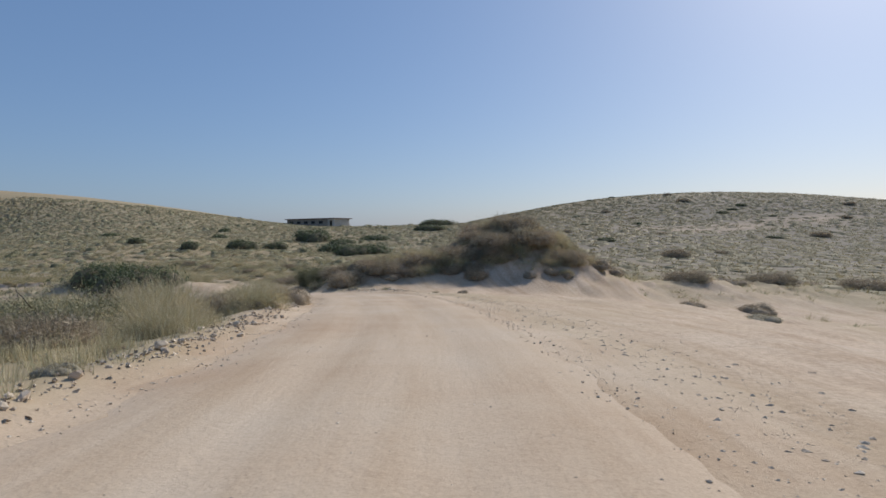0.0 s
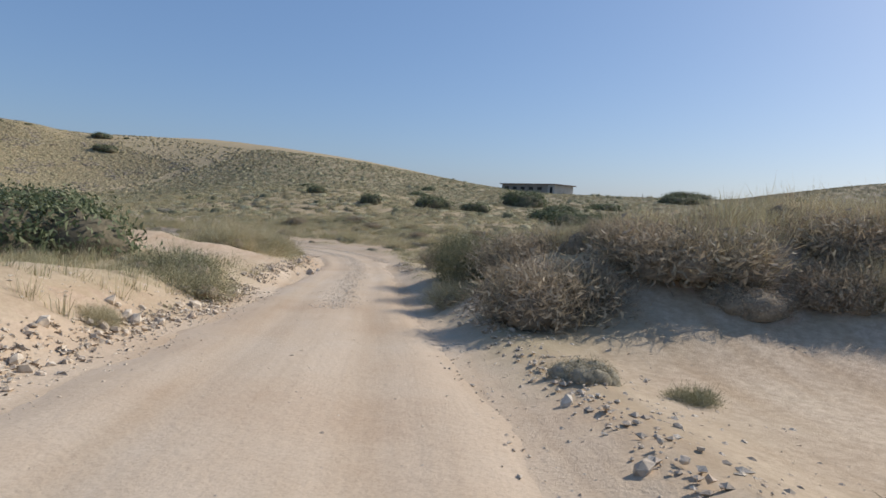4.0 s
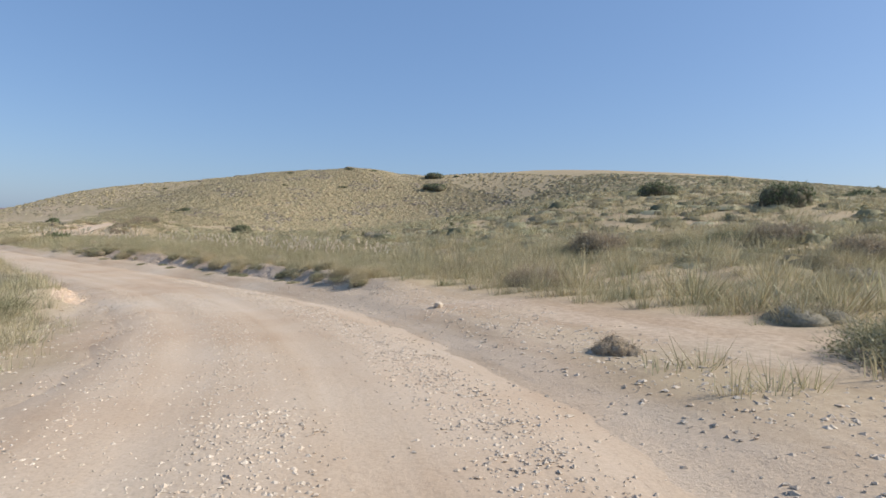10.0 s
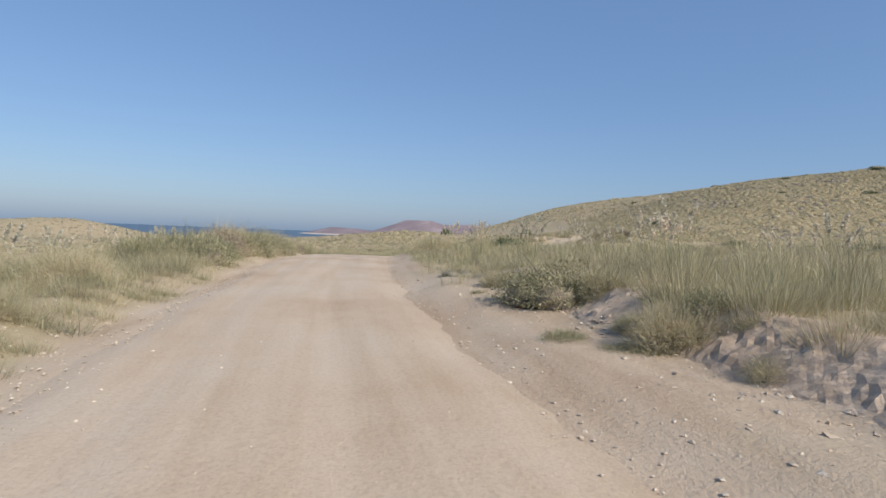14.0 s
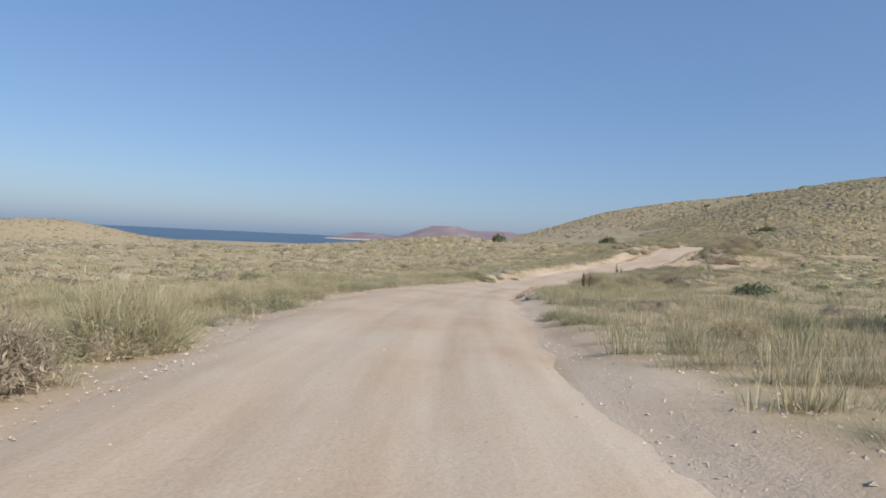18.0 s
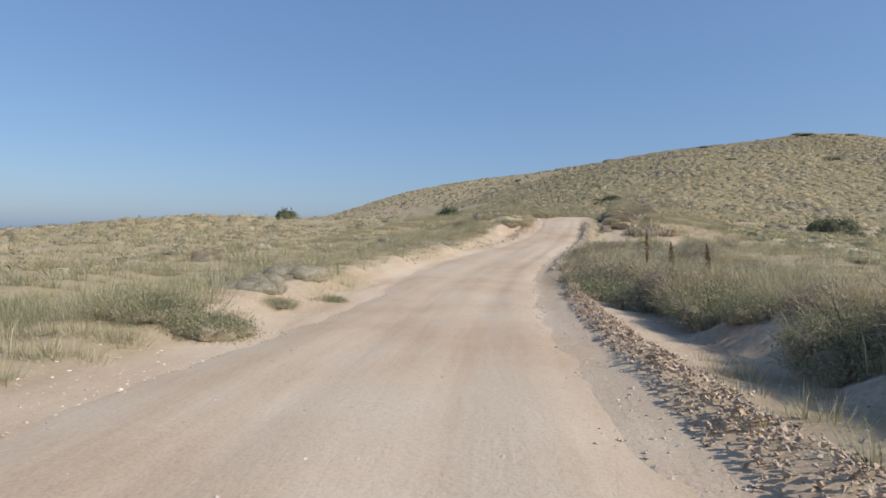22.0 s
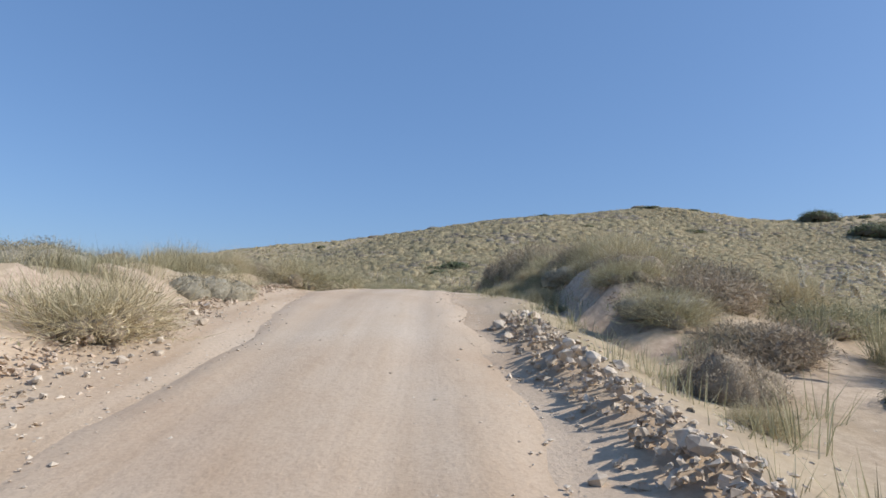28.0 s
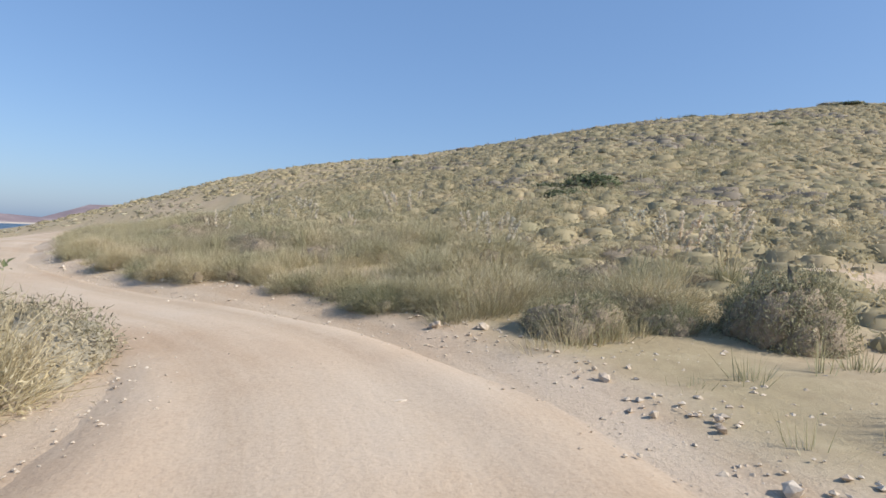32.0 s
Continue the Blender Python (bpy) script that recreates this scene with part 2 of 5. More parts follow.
# CORE holds a crown's inner shade as a dark base colour
CORE = plain_material("core_shade", (0.08, 0.068, 0.045), (0.17, 0.145, 0.095), 9, 0.95)
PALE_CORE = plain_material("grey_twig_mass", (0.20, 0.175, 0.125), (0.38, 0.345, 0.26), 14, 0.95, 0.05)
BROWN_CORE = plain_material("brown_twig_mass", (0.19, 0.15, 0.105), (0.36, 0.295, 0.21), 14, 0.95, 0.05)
GREY_TWIG = leaf_material("grey_heath_twigs", (0.25, 0.215, 0.17), (0.34, 0.295, 0.235), (0.43, 0.38, 0.31), 0.3)

# ---- the lie of the land (metres; sea level at -15) ----
ROAD = [(12.6, -16.4, 2.1), (8.5, 13.3, 0.81), (6.9, 24.8, 0.32), (3.6, 36.7, -0.29), (-2.0, 46.5, -1.17), (-8.8, 56.6, -2.1), (-15.3, 66.5, -2.67),
        (-22.2, 74.5, -3.18), (-30.9, 79.6, -3.58), (-42.9, 81.5, -4.1), (-56.9, 80.4, -4.58), (-72.1, 74.7, -4.42), (-87.3, 69.7, -4.42),
        (-104.8, 65.5, -5.02), (-122.3, 63.8, -5.71), (-136.4, 66.0, -6.18), (-149.1, 69.6, -5.91), (-163.4, 75.5, -5.14), (-171.0, 78.6, -4.3), (-179.4, 82.1, -3.08),
        (-189.4, 86.4, -2.57), (-194.6, 88.3, -2.75), (-198.6, 88.8, -2.75), (-202.2, 87.7, -2.7), (-206.0, 84.4, -2.65), (-211.0, 81.4, -2.6), (-217.0, 79.3, -2.6), (-230.0, 75.4, -2.6), (-262.0, 69.0, -2.6),
        (-300.0, 52.0, -4.0)]
# the track's edges at metres along it: to the left and to the right of its line
EDGES = [(0, 2.9, 2.9), (40, 2.6, 2.7), (60, 2.2, 2.3), (80, 1.9, 1.9), (90, 1.6, 1.7), (100, 2.0, 3.0), (110, 2.4, 3.2), (120, 2.0, 3.3), (128, 2.6, 3.0), (136, 2.2, 2.7), (142, 1.7, 2.8),
         (152, 1.6, 2.6), (170, 2.0, 3.0), (180, 2.4, 2.9), (190, 3.4, 3.2), (200, 3.4, 2.8), (207, 2.7, 2.5), (216, 2.7, 2.4), (223, 2.4, 2.2), (230, 3.1, 2.0), (240, 2.9, 1.9), (252, 1.6, 2.1),
         (258, 1.4, 1.9), (264, 1.9, 1.6), (275, 2.0, 1.8), (282, 2.3, 2.5), (287, 1.4, 1.9), (291, 1.0, 1.7), (300, 1.5, 1.5), (400, 2.0, 2.0)]
# hills: centre, spread, height
HILLS = [(-64, 123, 11, 2.3), (-90, 138, 14, 1.2), (-256, -98, 18, 4.8), (-258, -138, 36, 5.0), (-203, 42, 16, 2.3), (-310, -150, 40, 2.0), (-75, 46, 24, -1.8), (-110, 40, 24, -1.0), (-368, 82, 36, 12.2), (-340, 50, 45, -1.1), (-345, 115, 45, 4.0), (-330, 175, 50, 15.1), (-275, 195, 45, -2.4), (-225, 245, 50, 17.7), (-175, 262, 50, 9.2)]
HILLS += [(-120, 240, 50, 9.8), (-60, 215, 45, 0.3), (0, 205, 50, 7.1), (110, 335, 75, 18.9), (190, 300, 70, 9.4), (30, 340, 60, 10.5), (-255, 145, 40, 12.4), (-205, 185, 40, -10.9), (-120, 150, 50, 4.8), (-40, 140, 40, 1.4), (-220, 90, 35, 1.1), (-285, 110, 40, -0.6), (-150, 110, 45, -4.3), (-310, 250, 60, 18.1), (-380, 160, 60, 5.0), (-276, 186, 11, 3.1), (-268, 168, 12, 0.1), (-292, 222, 22, -1.6)]
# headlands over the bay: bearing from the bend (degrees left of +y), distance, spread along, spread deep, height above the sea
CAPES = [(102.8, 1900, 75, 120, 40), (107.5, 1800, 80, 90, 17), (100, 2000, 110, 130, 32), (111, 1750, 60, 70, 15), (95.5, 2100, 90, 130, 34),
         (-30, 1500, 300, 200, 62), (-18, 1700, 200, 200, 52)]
# banks, berms and ditches beside the track: from, to (metres along), side, distance from its middle, width, height
BANKS = [(30, 78, 1, 3.3, 0.7, 0.22), (79, 96, 1, 2.6, 0.8, 0.32), (58, 76, -1, 2.9, 0.6, 0.18), (80, 92, -1, 2.8, 0.9, 0.25),
         (126, 143, 1, 3.4, 0.48, 0.55), (122, 153, -1, 4.6, 0.45, 0.38), (141, 178, 1, 3.6, 1.5, 0.32), (196, 213, -1, 3.3, 0.45, 0.14), (213, 232, -1, 2.9, 0.55, 0.14), (211, 225, -1, 4.9, 0.45, 0.5),
         (216, 262, 1, 4.4, 1.3, 0.40), (228, 264, -1, 2.6, 0.55, 0.26), (260, 282, -1, 4.2, 0.5, 1.0), (250, 280, 1, 3.6, 1.1, 0.32)]
# single mounds: centre, spread along and across, turn, height
MOUNDS = [(-1.0, 56.8, 3.4, 2.6, 20, 1.6), (4, 58.6, 4.5, 3.4, 10, 1.8), (10, 59.8, 4.5, 3.8, 0, 2.9), (8.6, 65.0, 3.8, 4, 0, 4.4), (15.5, 61, 4, 3.4, 20, 1.7), (24, 66, 6, 4, 15, 1.6),
          (33, 74, 9, 5, 20, 1.6), (-5.5, 64.0, 2.4, 2.6, 0, 1.0), (-8.2, 45.5, 3.2, 5.5, 25, 1.0), (-23, 56, 9, 7, 0, 1.7), (-190.0, 95.0, 4.5, 2.4, 25, 0.7)]


def smooth(a, b, v):
    u = np.clip((v - a) / (b - a), 0, 1)
    return u * u * (3 - 2 * u)


def spline(points, step):
    """A Catmull-Rom line through the points, at about even steps."""
    p = np.array(points, float)
    p = np.vstack([2 * p[0] - p[1], p, 2 * p[-1] - p[-2]])
    out = []
    for a, b, c, d in zip(p[:-3], p[1:-2], p[2:-1], p[3:]):
        n = max(2, int(np.linalg.norm((c - b)[:2]) / step))
        u = np.linspace(0, 1, n, endpoint=False)[:, None]
        out.append(0.5 * (2 * b + (c - a) * u + (2 * a - 5 * b + 4 * c - d) * u**2 + (3 * b - a - 3 * c + d) * u**3))
    return np.vstack(out + [p[-2][None]])


LINE = spline(ROAD, 1.0)
RUN = np.r_[0, np.cumsum(np.hypot(*np.diff(LINE[:, :2], axis=0).T))]
TANGENT = np.gradient(LINE[:, :2], axis=0)
TANGENT /= np.linalg.norm(TANGENT, axis=1)[:, None]


def along(x, y):
    """Metres along the track, metres to its left, and its height there."""
    x, y = np.asarray(x, float), np.asarray(y, float)
    s, d, z = np.zeros(x.shape), np.zeros(x.shape), np.zeros(x.shape)
    flat = [a.reshape(-1) for a in (x, y, s, d, z)]
    for i in range(0, x.size, 20000):
        px, py = flat[0][i : i + 20000], flat[1][i : i + 20000]
        k = ((px[:, None] - LINE[None, :, 0]) ** 2 + (py[:, None] - LINE[None, :, 1]) ** 2).argmin(1)
        ox, oy = px - LINE[k, 0], py - LINE[k, 1]
        ahead = ox * TANGENT[k, 0] + oy * TANGENT[k, 1]
        flat[2][i : i + 20000] = RUN[k] + ahead
        side = oy * TANGENT[k, 0] - ox * TANGENT[k, 1]
        far = np.abs(ahead) > 1.5
        flat[3][i : i + 20000] = np.where(far, np.where(side < 0, -1, 1) * np.hypot(ox, oy), side)
        flat[4][i : i + 20000] = np.interp(RUN[k] + ahead, RUN, LINE[:, 2])
    return s, d, z


def waves(x, y, size, seed, octaves=3):
    """Cheap smooth noise from crossed sines, about -1 to 1."""
    r = np.random.RandomState(seed)
    v, gain = 0, 1.0
    for _ in range(octaves):
        for _ in range(3):
            a, p, q = r.rand() * 6.28, r.rand() * 6.28, 0.7 + 0.6 * r.rand()
            v = v + gain / 2.2 * np.sin((x * np.cos(a) + y * np.sin(a)) * 6.28 / size * q + p + 1.3 * np.sin((x * np.sin(a) - y * np.cos(a)) * 4 / size + p * 2))
        size, gain = size * 0.47, gain * 0.5
    return v / 1.9


def landform(x, y):
    z = -4.5 + 0 * x
    for a, b, r, h in HILLS:
        z = z + h * np.exp(-((x - a) ** 2 + (y - b) ** 2) / (2 * r * r))
    out = (x + 60) * -0.34 + (y - 80) * -0.94
    west = smooth(420, 900, -x - 0.3 * (y - 80))
    z = z - 6.0 * smooth(40, 230, out) - 3.0 * west
    z = z + (-24 - z) * smooth(330, 470, out + 40 * waves(x, y, 500, 3, 1)) + 0 * x
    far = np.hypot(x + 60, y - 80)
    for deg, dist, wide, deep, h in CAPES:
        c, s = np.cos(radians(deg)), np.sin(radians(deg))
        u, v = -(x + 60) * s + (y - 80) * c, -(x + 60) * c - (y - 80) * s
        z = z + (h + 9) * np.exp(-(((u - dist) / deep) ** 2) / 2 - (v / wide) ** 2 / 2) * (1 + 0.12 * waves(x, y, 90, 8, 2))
    return z - 30 * smooth(2300, 3200, far)


def half_width(s, d):
    """From the track's line to its edge on the side of d."""
    at = [e[0] for e in EDGES]
    return np.where(np.asarray(d) > 0, np.interp(s, at, [e[1] for e in EDGES]), np.interp(s, at, [e[2] for e in EDGES]))


L_ROAD = None


def terrain(x, y, parts=False):
    """The ground's height; with parts also metres along and left of the track."""
    global L_ROAD
    if L_ROAD is None:
        L_ROAD = landform(LINE[:, 0], LINE[:, 1])
    s, d, zr = along(x, y)
    w = np.exp(-((d / 26) ** 2))
    z = landform(x, y) + (zr - np.interp(s, RUN, L_ROAD)) * w
    a = np.abs(d)
    hw = half_width(s, d) + 0.3 * waves(x, y, 7, 11, 2)
    z = z + smooth(1, 9, a - hw) * np.minimum(1, 60 / (a + 20)) * (0.30 * waves(x, y, 17, 5, 3) + 0.10 * waves(x, y, 3.1, 6, 2))
    for s0, s1, side, off, wide, h in BANKS:
        end = smooth(s0 - 3, s0 + 2, s) * (1 - smooth(s1 - 2, s1 + 3, s))
        q = (d * side - off - 0.25 * waves(x, y, 4, 21, 2)) / wide
        prof = np.where(q < 0, smooth(-1.0, -0.25, q), np.exp(-(np.maximum(q, 0) ** 2) / (6 if wide > 1.0 else 1.2 if wide > 0.5 else 40)))
        z = z + h * end * prof * (0.88 + 0.25 * waves(x, y, 2.3, 31, 3))
    for cx, cy, rx, ry, turn, h in MOUNDS:
        c, t = np.cos(radians(turn)), np.sin(radians(turn))
        u, v = ((x - cx) * c + (y - cy) * t) / rx, (-(x - cx) * t + (y - cy) * c) / ry
        z = z + h * np.exp(-(u**2 + v**2) / 1.3) * smooth(0.2, 2.5, a - hw) * (1 + 0.15 * waves(x, y, 2.5, 9, 2))
    z = z + 0.035 * waves(x, y, 1.6, 14, 2) * smooth(-0.3, 0.6, a - hw) * (1 - smooth(8, 14, a - hw))
    inside = 1 - smooth(-0.5, 0.5, a - hw)
    z = np.where(inside > 0, z * (1 - inside) + (zr - 0.045) * inside, z)
    return (z, s, d) if parts else z


def road_top(s, d):
    """The track's own surface: two wheel ruts, a stony middle, slight waves."""
    z = np.interp(s, RUN, LINE[:, 2])
    hw = half_width(s, d)
    rut = np.exp(-(((np.abs(d + 0.05) - 0.8) / 0.28) ** 2))
    z = z + 0.02 - 0.03 * rut + 0.009 * waves(s, d * 2, 5, 41, 3) + 0.005 * waves(s, d, 0.9, 42, 2)
    return z - 0.10 * smooth(0.6, 1.2, np.abs(d) / hw)


# ---- builders ----
def mesh_of(name, verts, faces, mat, smooth_faces=False):
    """A mesh from arrays: verts n x 3, faces m x 3 or m x 4."""
    verts, faces = np.asarray(verts, np.float32), np.asarray(faces, np.int32)
    me, k = bpy.data.meshes.new(name), faces.shape[1]
    me.vertices.add(len(verts))
    me.vertices.foreach_set("co", verts.ravel())
    me.loops.add(faces.size)
    me.loops.foreach_set("vertex_index", faces.ravel())
    me.polygons.add(len(faces))
    me.polygons.foreach_set("loop_start", np.arange(0, faces.size, k, dtype=np.int32))
    me.polygons.foreach_set("use_smooth", np.full(len(faces), smooth_faces))
    me.materials.append(mat)
    me.update(calc_edges=True)
    me.validate()
    return me


def child(name, me, parent, label=""):
    ob = new(name, me)
    ob.parent = parent
    return tagged(ob, label) if label else ob


def grid_faces(n, m):
    i = (np.arange(n - 1)[:, None] * m + np.arange(m - 1)[None]).ravel()
    return np.stack([i, i + m, i + m + 1, i + 1], 1)


def blades(r, pos, height, width, lean, spread, plain=0.6):
    """Grass blades: most a single thin triangle, the rest bent, of three; pos n x 3 their feet, height and width per blade."""
    n = len(pos)
    az, face = r.rand(n) * 6.283, r.rand(n) * 6.283
    ln = lean * (0.15 + 1.2 * r.rand(n) ** 1.5)
    way = np.stack([np.cos(az), np.sin(az), 0 * az], 1)
    pos = pos + way * (spread * r.rand(n))[:, None]
    side = np.stack([np.cos(face) * width / 2, np.sin(face) * width / 2, 0 * az], 1)
    mid = pos + way * (ln * height * 0.3)[:, None] + np.stack([0 * az, 0 * az, height * 0.6], 1)
    tip = pos + way * (ln * height)[:, None] + np.stack([0 * az, 0 * az, height * (1 - 0.3 * ln)], 1)
    cut = int(n * plain)
    one = np.stack([pos - side, pos + side, tip], 1)[:cut].reshape(-1, 3)
    bent = np.stack([pos - side, pos + side, mid - side * 0.8, mid + side * 0.8, tip], 1)[cut:].reshape(-1, 3)
    o = (np.arange(n - cut) * 5)[:, None, None]
    return merge((one, np.arange(3 * cut).reshape(-1, 3)), (bent, (o + np.array([[0, 1, 3], [0, 3, 2], [2, 3, 4]])).reshape(-1, 3)))


def leaves(r, pos, out, size, long=1.6, single=False, loose=0.5):
    """One small folded leaf (two triangles) at each place, roughly facing out."""
    n = len(pos)
    nrm = out + r.normal(0, loose, (n, 3))
    nrm /= np.linalg.norm(nrm, axis=1)[:, None] + 1e-6
    a = np.cross(nrm, r.normal(0, 1, (n, 3)))
    a /= np.linalg.norm(a, axis=1)[:, None] + 1e-6
    b = np.cross(nrm, a)
    s = (size * (0.6 + 0.8 * r.rand(n)))[:, None]
    if single:
        v = np.stack([pos - a * s * long / 2, pos + a * s * long / 2 + b * s * 0.3, pos + b * s * 0.8], 1).reshape(-1, 3)
        return v, np.arange(len(v)).reshape(-1, 3)
    v = np.stack([pos - a * s * long / 2, pos + b * s / 2 + nrm * s * 0.15, pos + a * s * long / 2, pos - b * s / 2 + nrm * s * 0.15], 1).reshape(-1, 3)
    o = (np.arange(n) * 4)[:, None, None]
    return v, (o + np.array([[0, 1, 2], [0, 2, 3]])).reshape(-1, 3)


def spikes(r, pos, out, length, width):
    """One thin triangle at each place, pointing out."""
    n = len(pos)
    way = out + r.normal(0, 0.38, (n, 3)) + np.array([0, 0, 0.15])
    way /= np.linalg.norm(way, axis=1)[:, None] + 1e-6
    side = np.cross(way, r.normal(0, 1, (n, 3)))
    side *= (width / 2) / (np.linalg.norm(side, axis=1)[:, None] + 1e-6)
    tip = pos + way * (length * (0.4 + 0.9 * r.rand(n)))[:, None]
    return np.stack([pos - side, pos + side, tip], 1).reshape(-1, 3), np.arange(3 * n).reshape(-1, 3)


def merge(*sets):
    vs, fs, at = [], [], 0
    for v, f in sets:
        vs.append(v), fs.append(f + at)
        at += len(v)
    return np.vstack(vs), np.vstack(fs)


def lump(r, n_lat=7, n_lon=11, rough=0.18):
    """A closed uneven half ball of radius about 1 on z = 0."""
    u = np.linspace(-0.35, 1, n_lat) * math.pi / 2
    a = np.linspace(0, 2 * math.pi, n_lon, endpoint=False)
    rad = 1 + rough * r.normal(0, 1, (n_lat, n_lon))
    v = np.stack([np.cos(u)[:, None] * np.cos(a) * rad, np.cos(u)[:, None] * np.sin(a) * rad, (np.sin(u)[:, None] + 0 * a) * rad], -1).reshape(-1, 3)
    f = []
    for i in range(n_lat - 1):
        for j in range(n_lon):
            k = (j + 1) % n_lon
            f += [(i * n_lon + j, i * n_lon + k, (i + 1) * n_lon + k), (i * n_lon + j, (i + 1) * n_lon + k, (i + 1) * n_lon + j)]
    return v, np.array(f)


def twig(r, start, end, rad, bend=0.12, n=4):
    """A thin bent three-sided rod."""
    t = np.linspace(0, 1, n)[:, None]
    start, end = np.array(start, float), np.array(end, float)
    line = start + (end - start) * t + np.sin(t * 3.14) * r.normal(0, bend, 3) * np.linalg.norm(end - start)
    ax = (end - start) / (np.linalg.norm(end - start) + 1e-6)
    p = np.cross(ax, (0.3, 0.5, 0.81))
    p /= np.linalg.norm(p) + 1e-6
    q = np.cross(ax, p)
    ring = [p * math.cos(k) + q * math.sin(k) for k in (0, 2.094, 4.189)]
    v = np.stack([line + g * rad * (1 - 0.75 * t) for g in ring], 1).reshape(-1, 3)
    f = []
    for i in range(n - 1):
        for j in range(3):
            k = (j + 1) % 3
            f += [(i * 3 + j, i * 3 + k, i * 3 + 3 + k), (i * 3 + j, i * 3 + 3 + k, i * 3 + 3 + j)]
    return v, np.array(f)


def lobes(r, count, squat):
    """Centres and radii of the rounded masses that make up a bush of radius about 1."""
    c = [(0, 0, 0.0, 0.78)]
    for k in range(count):
        a, d = 6.283 * (k + r.rand()) / count, 0.30 + 0.35 * r.rand()
        c.append((math.cos(a) * d, math.sin(a) * d, (0.05 + 0.35 * r.rand()), 0.32 + 0.26 * r.rand()))
    return [(x, y, z * squat, q) for x, y, z, q in c]


def bush(name, seed, mat, squat, count, leaf, lobe_count=7, stems=14, shaggy=0.10, core=0.8, long=1.6, core_mat=None, single=False, fine=6, spike=0.0, spike_long=0.12, spike_wide=0.014, deep=False):
    """A bush of radius about 1 at the origin: stems, inner twig lumps darkened for shade and a crown of many leaves."""
    r = np.random.RandomState(seed)
    root = tagged(new(name), kind="")
    ls = lobes(r, lobe_count, squat)
    area = np.array([q * q for *_, q in ls])
    pick = r.choice(len(ls), count, p=area / area.sum())
    c, q = np.array([l[:3] for l in ls])[pick], np.array([l[3] for l in ls])[pick]
    out = r.normal(0, 1, (count, 3))
    out[:, 2] = np.abs(out[:, 2]) * 1.1 - 0.25
    out /= np.linalg.norm(out, axis=1)[:, None]
    rad = q * (1 + shaggy * r.normal(0, 1, count)) * (1 - 0.25 * r.rand(count) ** 3)
    rad = rad * r.rand(count) ** 0.45 if deep else rad
    pos = c + out * rad[:, None] * np.array([1, 1, squat])
    pos[:, 2] = np.maximum(pos[:, 2], 0.01 + 0.05 * r.rand(count))
    cut = int(count * spike)
    kinds = ([spikes(r, pos[:cut] - out[:cut] * 0.04, out[:cut], spike_long, spike_wide)] if cut else []) + ([leaves(r, pos[cut:], out[cut:], leaf, long, single)] if cut < count else [])
    child("foliage", mesh_of("foliage", *merge(*kinds), mat), root)
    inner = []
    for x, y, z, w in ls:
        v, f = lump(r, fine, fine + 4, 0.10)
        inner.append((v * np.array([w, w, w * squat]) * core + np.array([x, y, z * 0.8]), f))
    tagged(child("inner_mass", mesh_of("inner_mass", *merge(*inner), core_mat or CORE, True), root), "solid inner twig lumps darkened for shade", kind="stuff")
    rods = []
    for _ in range(stems):
        e = pos[r.randint(count)]
        rods.append(twig(r, (r.normal(0, 0.06), r.normal(0, 0.06), 0), e * (0.95 + 0.25 * r.rand()), 0.005 + 0.006 * r.rand()))
    tagged(child("stems", mesh_of("stems", *merge(*rods), BARK), root), "thin bare stems", kind="stuff")
    return root


def on_ground(x, y, sink=0.04):
    return float(ground_z(np.array([x]), np.array([y]))[0]) - sink


def beside(s, d):
    k = np.searchsorted(RUN, s).clip(1, len(RUN) - 1)
    u = s - RUN[k]
    return LINE[k, 0] + TANGENT[k, 0] * u - TANGENT[k, 1] * d, LINE[k, 1] + TANGENT[k, 1] * u + TANGENT[k, 0] * d


# ---- ground, track and sea ----
def steps(core0, core1, fine, outer):
    a = list(np.arange(core0, core1 + 1e-6, fine))
    w = fine
    while a[-1] < outer:
        w *= 1.13
        a.append(a[-1] + min(w, 220))
    w = fine
    while a[0] > -outer:
        w *= 1.13
        a.insert(0, a[0] - min(w, 220))
    return np.array(a)


# bare sand and trodden earth: centre, spread, spread, turn
BARE = [(20, 36, 12, 16, 0), (6, 50, 6.5, 8, 0), (13, 52, 8, 7, 0), (17, 18, 8, 14, 0), (24, 55, 10, 4, 0), (36, 60, 14, 7, 0), (-8, 42, 4.5, 7, 20), (-17, 58, 4, 3, 40), (-26, 83, 6, 3.0, 30), (-36, 86, 7, 2.2, 10)]
BARE += [(-37, 76, 5, 2.0, 10), (-194.5, 92.6, 3.6, 1.5, 155), (-203, 99.5, 6, 1.5, 35), (-167.2, 84.0, 7, 3.0, -23), (-171.5, 75.8, 8, 1.8, -23),
        (-134, 70, 5, 0.8, 10), (-140, 62.6, 4, 0.9, 5), (-184, 80.5, 4, 0.8, 20), (70, 210, 26, 7, 15), (118, 236, 22, 6, 10), (-244, 77.5, 9, 2.2, 20), (-240, 71, 8, 2, 20), (-137.5, 70.3, 8, 1.3, -12), (-49, 85.1, 8, 1.3, 4), (-64.5, 81.6, 9, 1.3, 20)]


